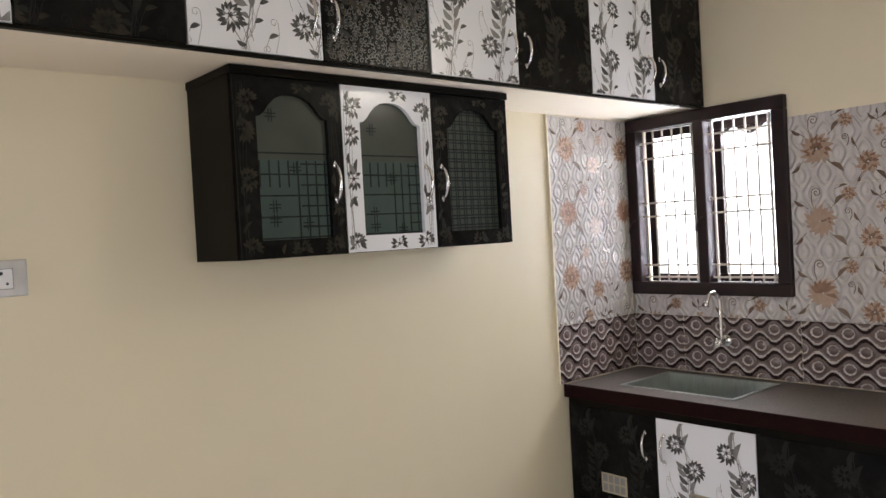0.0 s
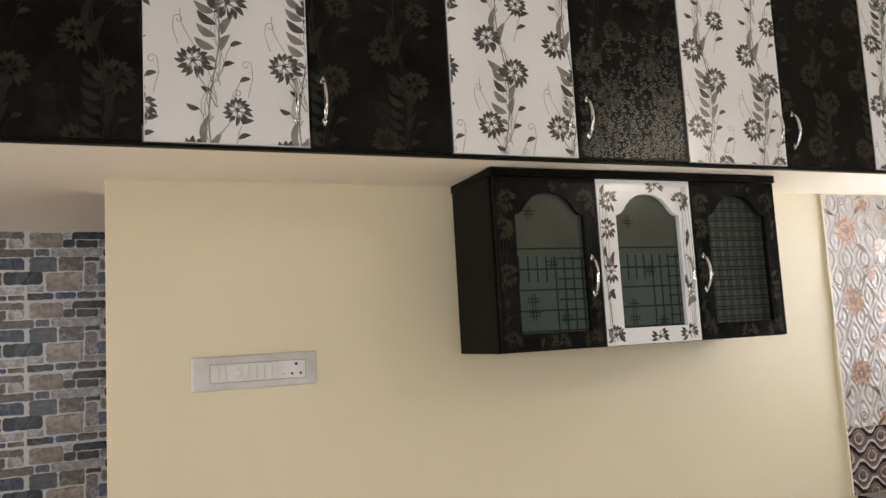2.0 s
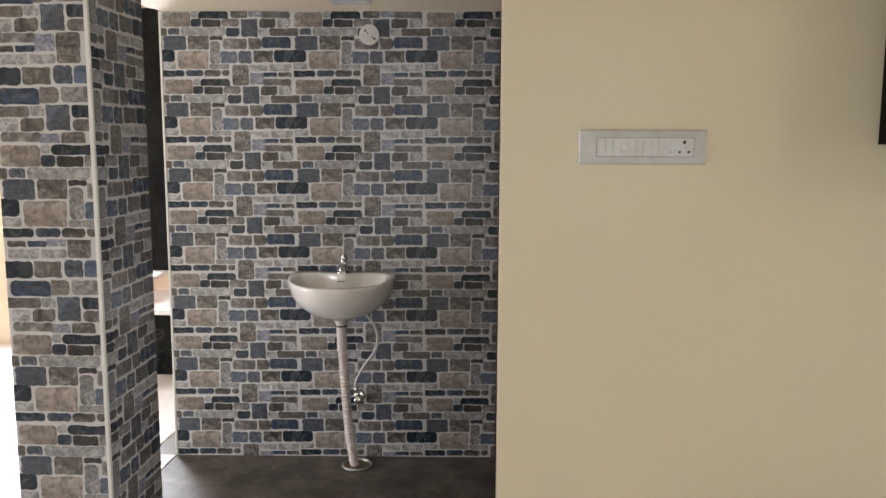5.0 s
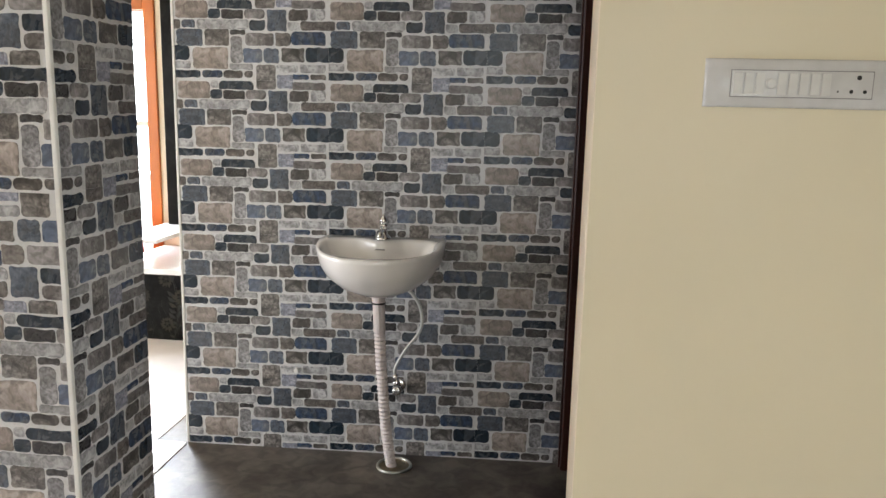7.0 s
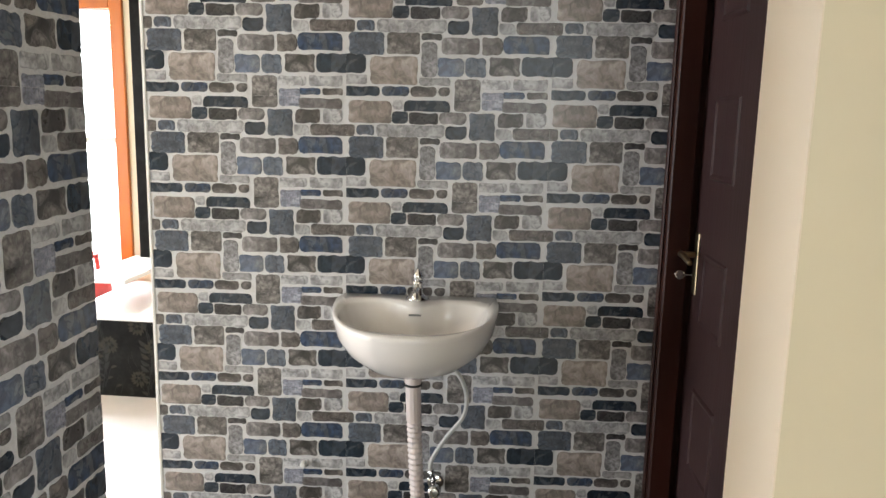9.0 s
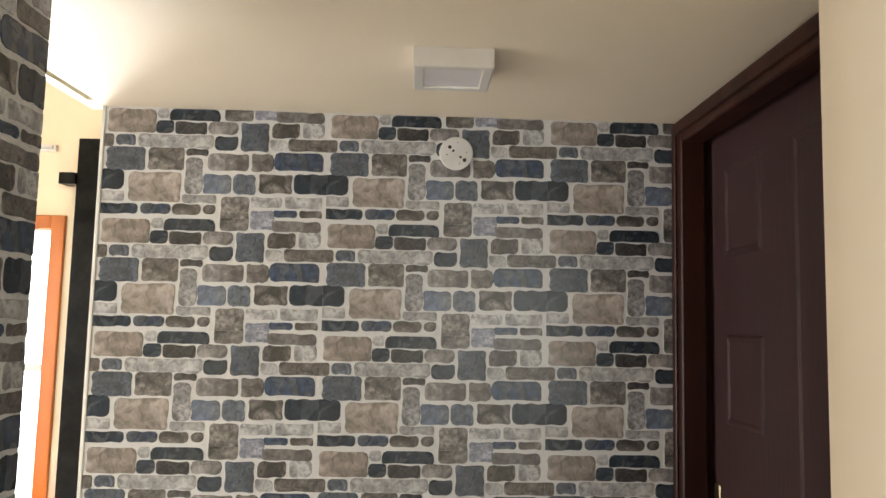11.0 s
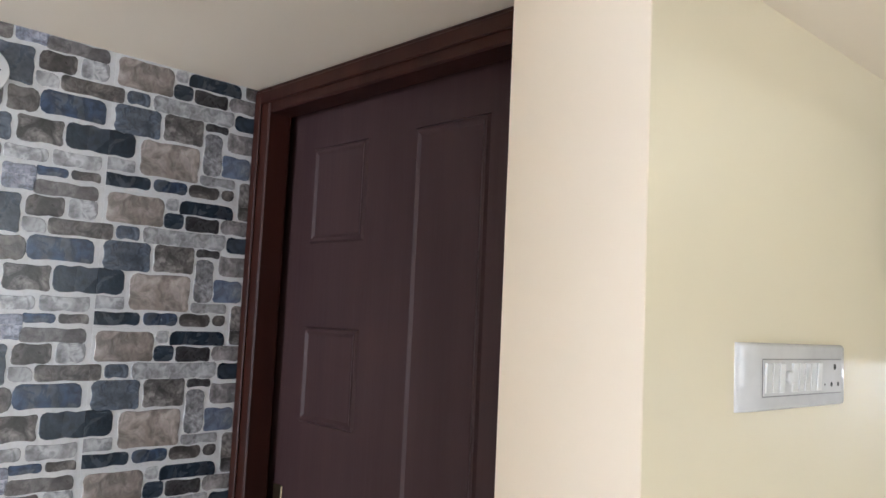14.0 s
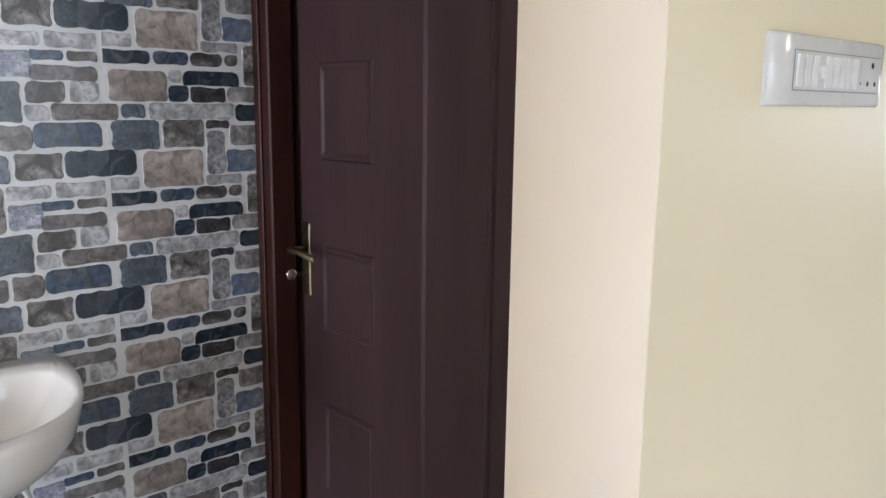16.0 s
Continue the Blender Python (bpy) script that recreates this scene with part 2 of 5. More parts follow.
def glass(name, colour, rough, ior=1.45):
    m = bpy.data.materials.new(name)
    m.use_nodes = True
    b = m.node_tree.nodes["Principled BSDF"]
    b.inputs["Base Color"].default_value = (*colour, 1)
    b.inputs["Roughness"].default_value, b.inputs["IOR"].default_value = rough, ior
    b.inputs["Transmission Weight"].default_value = 1.0
    return m


FROST = mat("frosted_cabinet_glass", (0.072, 0.082, 0.070), 0.16, second=(0.058, 0.068, 0.060), scale=6, spec=0.3)
FROST_LOW = mat("frosted_cabinet_glass_low", (0.062, 0.092, 0.087), 0.2, second=(0.050, 0.076, 0.072), scale=6, spec=0.3)
PLAID = mat("dark_plaid_print", (0.006, 0.009, 0.009), 0.4, scale=40, second=(0.024, 0.033, 0.031), mix=0.9, spec=0.1)
CLEAR = glass("window_glass", (1, 1, 1), 0.0)


def glow(name, colour, strength):
    m = bpy.data.materials.new(name)
    m.use_nodes = True
    nt = m.node_tree
    e = nt.nodes.new("ShaderNodeEmission")
    e.inputs[0].default_value, e.inputs[1].default_value = (*colour, 1), strength
    nt.links.new(e.outputs[0], nt.nodes["Material Output"].inputs[0])
    return m


DAY = glow("bright_hazy_sky", (1, 1, 1), 3.4)

# ---- building blocks ----
BASE = {}


def thing(name, origin, rz=0, label="", category="", group="", kind=""):
    ob = new(name)
    ob.empty_display_size = 0.1
    ob.matrix_basis = pose(*origin, 0, 0, rz)
    BASE[ob] = ob.matrix_basis.copy()
    return tagged(ob, label, category, group, kind)


def mesh_from(name, bm, material):
    bmesh.ops.recalc_face_normals(bm, faces=bm.faces)
    data = bpy.data.meshes.new(name)
    bm.to_mesh(data)
    bm.free()
    for m in (material if isinstance(material, (list, tuple)) else [material]):
        data.materials.append(m)
    return data


def part(name, bm, material, parent, label="", world=True, smooth=False):
    """One mesh under a thing or part; the bmesh is in world metres, or in the thing's own where world is False."""
    if world:
        bm.transform(BASE[parent].inverted())
    data = mesh_from(name, bm, material)
    if smooth:
        for p in data.polygons:
            p.use_smooth = True
    ob = new(name, data)
    ob.parent = parent
    BASE[ob] = BASE[parent]
    return tagged(ob, label)


def solid(name, bm, material, label="", category="", kind="", group="", smooth=False):
    data = mesh_from(name, bm, material)
    if smooth:
        for p in data.polygons:
            p.use_smooth = True
    ob = new(name, data)
    BASE[ob] = Matrix()
    return tagged(ob, label, category, group, kind)


def box(bm, lo, hi, bevel=0.0, mi=0, seg=1):
    x0, y0, z0 = lo
    x1, y1, z1 = hi
    v = [bm.verts.new(p) for p in ((x0, y0, z0), (x1, y0, z0), (x1, y1, z0), (x0, y1, z0), (x0, y0, z1), (x1, y0, z1), (x1, y1, z1), (x0, y1, z1))]
    f = [bm.faces.new([v[i] for i in q]) for q in ((0, 3, 2, 1), (4, 5, 6, 7), (0, 1, 5, 4), (1, 2, 6, 5), (2, 3, 7, 6), (3, 0, 4, 7))]
    for q in f:
        q.material_index = mi
    if bevel:
        e = {e for q in f for e in q.edges}
        r = bmesh.ops.bevel(bm, geom=list(e), offset=bevel, segments=seg, affect="EDGES", profile=0.5)
        for q in r["faces"]:
            q.material_index = mi
    return bm


def boxes(*args, bevel=0.0):
    bm = bmesh.new()
    for lo, hi in args:
        box(bm, lo, hi, bevel)
    return bm


def tube(bm, pts, radius, n=10, mi=0, cap=True):
    """A round bar along points; radius may be a list."""
    pts = [Vector(p) for p in pts]
    rad = radius if isinstance(radius, (list, tuple)) else [radius] * len(pts)
    side, rings = None, []
    for i, p in enumerate(pts):
        d = (pts[min(i + 1, len(pts) - 1)] - pts[max(i - 1, 0)]).normalized()
        side = d.orthogonal().normalized() if side is None else (side - d * side.dot(d)).normalized()
        up = d.cross(side)
        rings.append([bm.verts.new(p + rad[i] * (math.cos(a) * side + math.sin(a) * up)) for a in (2 * math.pi * k / n for k in range(n))])
    for a, b in zip(rings, rings[1:]):
        for k in range(n):
            bm.faces.new((a[k], a[(k + 1) % n], b[(k + 1) % n], b[k])).material_index = mi
    if cap:
        bm.faces.new(rings[0][::-1]).material_index = mi
        bm.faces.new(rings[-1]).material_index = mi
    return bm


def curve(pts, n=8):
    """Points smoothed by a Catmull-Rom spline."""
    p = [Vector(q) for q in pts]
    p = [2 * p[0] - p[1]] + p + [2 * p[-1] - p[-2]]
    out = []
    for i in range(1, len(p) - 2):
        a, b, c, d = p[i - 1:i + 3]
        for k in range(n):
            t = k / n
            out.append(0.5 * (2 * b + (c - a) * t + (2 * a - 5 * b + 4 * c - d) * t * t + (3 * b - a - 3 * c + d) * t ** 3))
    return out + [p[-2]]


def disc(bm, centre, axis, radius, depth, n=24, bevel=0.0, mi=0):
    c, a = Vector(centre), Vector(axis).normalized()
    steps = [(0, radius), (depth - bevel, radius), (depth, radius - bevel)] if bevel else [(0, radius), (depth, radius)]
    return tube(bm, [c + a * s for s, _ in steps], [r for _, r in steps], n, mi)


def loft(bm, rings, close_last=True, close_first=False):
    vs = [[bm.verts.new(p) for p in r] for r in rings]
    n = len(vs[0])
    for a, b in zip(vs, vs[1:]):
        for k in range(n):
            bm.faces.new((a[k], a[(k + 1) % n], b[(k + 1) % n], b[k]))
    if close_last:
        bm.faces.new(vs[-1])
    if close_first:
        bm.faces.new(vs[0])
    return bm


# ---- the rooms ----
ZC, HIGH = 2.097, 2.95
NY, EX = 2.60, 3.53          # kitchen's long wall and window wall
SKEW = 2.5                   # the washing corner stands this many degrees askew


def plan_wall(name, lo, hi, material, label):
    return solid(name, boxes((lo, hi)), material, label, "wall", "structure")


floor = solid("floor", boxes(((-5.3, -2.7, -0.12), (3.7, 5.9, 0.0))), CEMENT, "grey-brown bare cement floor, dusty and stained", "floor", "structure")
# strong daylight on the living room floor is partly put into its colour
solid("floor_living", boxes(((-5.2, -2.6, 0.0), (-1.72, 5.7, 0.005)), ((-1.72, 3.031, 0.0), (-1.585, 3.67, 0.005))), PALE_FLOOR, "dusty whitish floor, paled further to look bright with daylight", "floor", "structure")
# unseen floor, added pale to bounce light onto the low ceiling
solid("floor_kitchen", boxes(((-1.585, -2.6, 0.0), (EX, 2.45, 0.005))), PALE_FLOOR, "unseen kitchen floor, made pale to bounce light upwards", "floor", "structure")
# thin skin over the wall's west end, in the ceiling's peach colour
plan_wall("wall_reveal", (-0.05, NY + 0.0005, 0), (-0.0475, NY + 0.2595, ZC), PEACH, "peach end of the kitchen wall beside the door")
plan_wall("wall_north", (-0.0475, NY, 0), (EX, NY + 0.26, HIGH), CREAM, "smooth cream painted kitchen wall")
# window wall with its opening
bm = boxes(((EX, -2.7, 0), (EX + 0.2, 1.76, 2.63)), ((EX, -2.7, 2.63), (EX + 0.2, -0.63, HIGH)), ((EX, -0.03, 2.63), (EX + 0.2, 1.76, HIGH)), ((EX, -0.63, 2.91), (EX + 0.2, -0.03, HIGH)), ((EX, 2.57, 0), (EX + 0.2, 2.86, HIGH)), ((EX, 1.76, 0), (EX + 0.2, 2.57, 1.20)), ((EX, 1.76, 2.06), (EX + 0.2, 2.57, HIGH)))
solid("wall_east", bm, CREAM, "cream painted wall round the kitchen window", "wall", "structure")
# south wall behind the camera, given an opening for the fill light
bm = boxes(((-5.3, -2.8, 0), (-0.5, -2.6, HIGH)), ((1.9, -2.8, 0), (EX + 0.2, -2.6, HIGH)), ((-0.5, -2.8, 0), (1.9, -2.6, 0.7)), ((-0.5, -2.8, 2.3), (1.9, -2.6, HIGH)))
solid("wall_south", bm, CREAM, "unseen cream wall, its wide opening added to let light in", "wall", "structure")
# west wall, opened by an added doorway to admit the fill
bm = boxes(((-5.4, -2.8, 0), (-5.2, 1.0, HIGH)), ((-5.4, 2.8, 0), (-5.2, 5.9, HIGH)), ((-5.4, 1.0, 2.1), (-5.2, 2.8, HIGH)))
solid("wall_west", bm, WHITE_WALL, "plain living room wall, its doorway unseen and added for light", "wall", "structure")
bm = boxes(((-5.2, 5.7, 0), (-4.72, 5.9, HIGH)), ((-3.78, 5.7, 0), (-3.60, 5.9, HIGH)), ((-2.68, 5.7, 0), (0.3, 5.9, HIGH)), ((-4.72, 5.7, 2.06), (-3.78, 5.9, HIGH)), ((-3.60, 5.7, 0), (-2.68, 5.9, 0.15)), ((-3.60, 5.7, 2.06), (-2.68, 5.9, HIGH)))
solid("wall_living", bm, WHITE_WALL, "cream living room wall with orange-framed openings", "wall", "structure")
plan_wall("wall_divider", (-1.30, 3.86, 0), (-1.18, 5.7, HIGH), WHITE_WALL, "plain wall behind the stone-tiled partition")
solid("ceiling", boxes(((-5.4, -2.8, HIGH), (EX + 0.2, 5.9, HIGH + 0.12))), PEACH, "pale painted room ceiling", "ceiling", "structure")
# low slab over the washing corner that carries the lofts
bm = boxes(((-1.585, 2.15, ZC), (EX, 3.90, ZC + 0.05)), ((-1.69, -2.6, ZC), (-0.82, 2.15, ZC + 0.05)))
solid("ceiling_low", bm, PEACH, "low pale painted loft slab", "ceiling", "structure")
# door wall of the washing corner, open for the door frame
bm = boxes(((0.0, 2.862, 2.15), (0.18, 3.80, HIGH)), ((0.18, 2.862, 0), (0.28, 3.80, HIGH)))
solid("wall_door", bm, CREAM, "cream wall round the wash corner door", "wall", "structure")
solid("wall_loft_back", boxes(((-1.69, 3.80, ZC + 0.05), (0.0, 3.90, HIGH)), ((-1.72, 2.2, ZC + 0.05), (-1.69, 3.90, HIGH)), ((-1.72, -2.6, ZC + 0.05), (-1.69, 2.2, HIGH))), CREAM, "plain wall behind the lofts", "wall", "structure")

# ---- bright distance outside the openings ----
solid("backdrop", boxes(((4.6, 0.3, 0.2), (4.62, 4.2, 3.2)), ((-5.2, 7.2, -0.2), (-1.6, 7.22, 3.4))), DAY, "overexposed white sky outside the windows", "sky", "structure")

# ---- loft cupboards ----
LAYER = [0]


def layer():
    """Each printed shape lies a hair over the one before it."""
    LAYER[0] = (LAYER[0] + 1) % 150
    return -0.000004 * LAYER[0]


def leaf(bm, x, z, ang, length, width, mi=0, n=5):
    """A pointed leaf from a point, flat in x and z."""
    d, s = Vector((math.cos(ang), 0, math.sin(ang))), Vector((-math.sin(ang), 0, math.cos(ang)))
    o = Vector((x, layer(), z))
    left, right = [], []
    for k in range(n + 1):
        t = k / n
        w = width * 0.5 * math.sin(math.pi * t) ** 0.8 * (1.15 - 0.4 * t)
        bend = s * (0.12 * length * math.sin(math.pi * t))
        left.append(o + d * length * t + bend + s * w)
        right.append(o + d * length * t + bend - s * w)
    pts = [left[0]] + left[1:-1] + [left[-1]] + right[-2:0:-1]
    bm.faces.new([bm.verts.new(p) for p in pts]).material_index = mi


def line(bm, pts, width, mi=1):
    """A thin printed line through points (x, z)."""
    y = layer()
    pts = [Vector((p[0], y, p[1])) for p in pts]
    rows = []
    for i, p in enumerate(pts):
        d = (pts[min(i + 1, len(pts) - 1)] - pts[max(i - 1, 0)]).normalized()
        s = Vector((-d.z, 0, d.x)) * width / 2
        rows.append((bm.verts.new(p + s), bm.verts.new(p - s)))
    for a, b in zip(rows, rows[1:]):
        bm.faces.new((a[0], a[1], b[1], b[0])).material_index = mi


def flower_head(bm, x, z, r, rng, tilt=0.0):
    """A printed flower seen half from the side: split dark petals round a paler heart."""
    for k in range(15):
        a = tilt + 2 * math.pi * k / 15
        q = r * rng.uniform(0.80, 1.0) * (1.0 - 0.16 * math.sin(a))
        leaf(bm, x + 0.34 * r * math.cos(a), z + 0.31 * r * math.sin(a), a + rng.uniform(-0.15, 0.15), q * 0.68, r * 0.29, 0, 4)
    for k in range(11):
        a = tilt + 0.3 + 2 * math.pi * k / 11
        leaf(bm, x + 0.12 * r * math.cos(a), z + 0.11 * r * math.sin(a), a, r * 0.46, r * 0.13, 3 if k % 2 else 2, 4)
    for k in range(5):
        a = tilt + 0.9 + 2 * math.pi * k / 5
        leaf(bm, x, z, a, r * 0.22, r * 0.13, 0, 3)


def hook_leaf(bm, x, z, s, rng):
    """A small curled leaf on a bent stalk."""
    line(bm, [(x - s * 0.022, z - 0.045), (x - s * 0.016, z - 0.02), (x - s * 0.006, z)], 0.0018, 1)
    leaf(bm, x - s * 0.008, z, 0.35 if s > 0 else math.pi - 0.35, rng.uniform(0.030, 0.038), 0.015, 0)


def curl(bm, cx, cz, r, s, drop):
    line(bm, [(cx + s * r * (1 - a / 9) * math.cos(a), cz + r * (1 - a / 9) * math.sin(a)) for a in np.linspace(7, 0, 20)] + [(cx + s * (r + 0.002), cz - drop * 0.4), (cx + s * (r - 0.012), cz - drop)], 0.0015, 1)


VINE_STEP, VINE_RISE = 0.24, 0.52


def vine_mesh(w, h, x_first, z_first, seed):
    """The flowering vines printed on a cupboard front w by h, flat from its lower left corner; one vine stands at x_first, its lower left flower at z_first."""
    rng = random.Random(seed)
    bm = bmesh.new()
    x0 = x_first - VINE_STEP * math.ceil(x_first / VINE_STEP + 0.4)
    while x0 < w + 0.08:
        z0 = z_first - VINE_RISE * 2
        while z0 < h + 0.1:
            def stem(z):
                return x0 + 0.016 * math.sin(2 * math.pi * (z - z0) / VINE_RISE + 0.4)
            for off, wide in ((0.0, 0.0038), (0.010, 0.0018), (-0.012, 0.0016), (0.022, 0.0013)):
                line(bm, [(stem(z) + off * math.sin(5 * math.pi * (z - z0) / VINE_RISE + 90 * off), z) for z in np.linspace(z0 - 0.15, z0 + VINE_RISE - 0.15, 26)], wide, 1)
            # broad leaves between the two lower flowers, long on one side
            for k in range(5):
                z = z0 + 0.035 + 0.034 * k
                leaf(bm, stem(z) - 0.008, z, math.pi - rng.uniform(0.45, 0.75), rng.uniform(0.054, 0.064), 0.024, 1 if k != 2 else 0)
            for k in range(3):
                z = z0 + 0.03 + 0.045 * k
                leaf(bm, stem(z) + 0.006, z, rng.uniform(1.05, 1.3), rng.uniform(0.054, 0.066), 0.022, 1)
            flower_head(bm, x0 - 0.052, z0, 0.049, rng, 0.2)
            leaf(bm, x0 - 0.020, z0 + 0.012, -0.5, 0.030, 0.016, 1)
            flower_head(bm, x0 + 0.040, z0 + 0.170, 0.054, rng, 0.5)
            leaf(bm, x0 + 0.012, z0 + 0.150, 2.3, 0.040, 0.020, 0)
            flower_head(bm, x0 - 0.050, z0 + 0.272, 0.052, rng, 0.0)
            leaf(bm, x0 - 0.026, z0 + 0.285, 1.45, 0.090, 0.020, 1)
            leaf(bm, x0 - 0.012, z0 + 0.250, 1.2, 0.080, 0.024, 1)
            # thin stems, hooked leaves and the smaller flower under them
            flower_head(bm, x0 + 0.058, z0 - 0.130, 0.042, rng, 0.8)
            line(bm, [(x0 + 0.045, z0 - 0.155), (x0 + 0.020, z0 - 0.190), (x0, z0 - 0.205)], 0.0022, 1)
            line(bm, [(x0 - 0.045, z0 - 0.035), (x0 - 0.020, z0 - 0.075), (x0 + 0.004, z0 - 0.125)], 0.0026, 1)
            line(bm, [(x0 - 0.015, z0 - 0.025), (x0 - 0.004, z0 - 0.065), (x0 + 0.006, z0 - 0.105)], 0.0018, 1)
            for dx, dz, s in ((0.050, 0.045, 1), (0.030, -0.012, 1), (0.074, -0.052, 1), (-0.046, -0.132, -1), (0.078, -0.168, 1), (0.066, -0.210, 1), (-0.006, -0.020, -1), (-0.014, -0.080, -1)):
                hook_leaf(bm, x0 + dx, z0 + dz, s, rng)
            curl(bm, x0 + 0.085, z0 - 0.005, 0.014, 1, 0.09)
            curl(bm, x0 - 0.088, z0 + 0.110, 0.013, -1, 0.07)
            curl(bm, x0 + 0.060, z0 - 0.085, 0.012, -1, 0.06)
            line(bm, [(x0 - 0.058 - 0.026 * math.sin(a), z0 + 0.055 + 0.045 * a) for a in np.linspace(-0.6, 1.9, 12)], 0.0016, 1)
            z0 += VINE_RISE
        x0 += VINE_STEP
    for co, no in (((0.003, 0, 0), (-1, 0, 0)), ((w - 0.003, 0, 0), (1, 0, 0)), ((0, 0, 0.003), (0, 0, -1)), ((0, 0, h - 0.003), (0, 0, 1))):
        bmesh.ops.bisect_plane(bm, geom=bm.verts[:] + bm.edges[:] + bm.faces[:], plane_co=co, plane_no=no, clear_outer=True)
    bmesh.ops.dissolve_degenerate(bm, dist=0.0002, edges=bm.edges)
    return bm


def handle_mesh(length=0.115):
    """A bowed chrome pull, upright, its feet at y = 0 and standing out to -y."""
    h = length / 2
    bm = bmesh.new()
    pts = curve([(0, -0.004, -h), (0, -0.018, -h * 0.86), (0, -0.030, -h * 0.45), (0, -0.033, 0), (0, -0.030, h * 0.45), (0, -0.018, h * 0.86), (0, -0.004, h)], 4)
    rad = [0.0038 + 0.0022 * math.cos(math.pi * (i / (len(pts) - 1) - 0.5)) for i in range(len(pts))]
    tube(bm, pts, rad, 8)
    for s in (-1, 1):
        disc(bm, (0, 0.0, s * h), (0, -1, 0), 0.0085, 0.007, 12, 0.002)
        disc(bm, (0, -0.003, s * (h + 0.005)), (0, 0, s), 0.0035, 0.008, 8, 0.001)
    return bm


HANDLE = mesh_from("handle", handle_mesh(), CHROME)
for p in HANDLE.polygons:
    p.use_smooth = True


def add_handle(parent, m):
    ob = new("handle", HANDLE)
    ob.parent = parent
    ob.matrix_basis = BASE[parent].inverted() @ m
    return tagged(ob, "bowed polished chrome pull")


LOFT_Y, LOFT_H = 2.15, 0.80
VINES = [(0.348, 0.060), (0.09, 0.0), (0.177, 0.225), (0.27, 0.03), (0.180, 0.097), (0.10, 0.05), (0.10, 0.130), (0.20, 0.08), (0.10, -0.015), (0.15, 0.1)]   # where a vine stands on each front, and its lower flower's height
JOINTS = [-0.812, -0.382, 0.052, 0.485, 0.912, 1.346, 1.781, 2.219, 2.664, 3.115, 3.527]
for i, (x0, x1) in enumerate(zip(JOINTS, JOINTS[1:])):
    dark = i % 2 == 1
    w = x1 - x0 - 0.004
    name = "black laminate loft cupboard with a faint flower print" if dark else "white laminate loft cupboard printed with charcoal flowers"
    cup = thing("loft_cupboard", (x0, LOFT_Y, ZC + 0.052), 0, name, "cupboard", "loft cupboards over the kitchen wall")
    part("body", boxes(((0.002, 0.0, 0.0), (x1 - x0 - 0.002, 0.42, LOFT_H - 0.004))), BLACK_EDGE, cup, world=False)
    bm = bmesh.new()
    box(bm, (0.002, -0.020, -0.05), (0.002 + w, -0.002, LOFT_H - 0.01), 0.0015)
    door = part("door", bm, BLACK_LAM if dark else WHITE_LAM, cup, "glossy black shutter" if dark else "glossy white shutter", world=False)
    bm = vine_mesh(w, LOFT_H + 0.04, *VINES[i], 40 + i)
    bmesh.ops.translate(bm, verts=bm.verts, vec=(0.002, -0.0204, -0.05))
    part("flower_print", bm, [GHOST_B, GHOST, GHOST, BLACK_LAM] if dark else [INK, INK_SOFT, INK_PALE, WHITE_LAM], door, "faint smoky flowers" if dark else "charcoal flowers and leaves", world=False)
    if i == 5:
        # reflection drawn as pale scroll lines, densest low and to the right
        bm, rs = bmesh.new(), random.Random(5)
        for a in range(24):
            for c in range(26):
                if rs.random() < 0.95 + 0.015 * a - 0.034 * c:
                    cx, cz, q, d = 0.02 + 0.0168 * a + rs.uniform(-0.005, 0.005), 0.014 + 0.0165 * c + rs.uniform(-0.004, 0.004), rs.uniform(0.006, 0.012), rs.choice((-1, 1))
                    line(bm, [(min(max(cx + d * q * (1 - t / 9) * math.cos(t), 0.005), w - 0.005), cz - 0.05 + q * (1 - t / 9) * math.sin(t) + 0.05) for t in np.linspace(rs.uniform(0, 2), 6.5, 12)], 0.0032, 0)
        bmesh.ops.translate(bm, verts=bm.verts, vec=(0.002, -0.0211, -0.05))
        tagged(part("scroll_relief", bm, SCROLL, door, "embossed scrollwork with the window's reflection in its paler grey", world=False), kind="stuff")
    hx = 0.04 if dark else x1 - x0 - 0.04
    add_handle(door, pose(x0 + hx, LOFT_Y - 0.020, ZC + 0.135))
part_trim = solid("trim", boxes(((-0.80, LOFT_Y - 0.022, ZC - 0.010), (3.526, LOFT_Y + 0.0, ZC - 0.001))), BLACK_EDGE, "dark strip under the loft shutters", "trim", "structure")

# the loft that turns the corner and runs back over the passage
bm = boxes(((-1.60, -2.5, ZC + 0.052), (-0.84, 2.14, HIGH - 0.06)))
side = thing("loft_cupboard", (-0.84, 0.8, ZC + 0.052), 0, "long black laminate loft cupboard over the passage", "cupboard", "loft cupboards over the passage")
part("body", bm, BLACK_EDGE, side)
for k in range(6):
    y1 = 2.125 - 0.62 * k
    part("door", box(bmesh.new(), (-0.838, y1 - 0.616, ZC + 0.004), (-0.820, y1, HIGH - 0.07), 0.0015), BLACK_LAM, side)
solid("trim", boxes(((-0.842, -2.5, ZC - 0.009), (-0.820, 2.127, ZC - 0.001))), BLACK_EDGE, "dark strip under the passage loft", "trim", "structure")

# ---- glazed wall cabinet ----
CX0, CX1, CZ0, CZ1, CY = 1.10, 2.285, 1.495, 2.092, 2.275
cab = thing("wall_cabinet", (CX0, NY, CZ0), 0, "dark laminate wall cabinet with three arched frosted glass doors", "cabinet")
t = 0.018
part("side_panel", boxes(((CX0, CY + 0.02, CZ0), (CX0 + t, NY, CZ1))), BLACK_EDGE, cab)
part("side_panel", boxes(((CX1 - t, CY + 0.02, CZ0), (CX1, NY, CZ1))), BLACK_EDGE, cab)
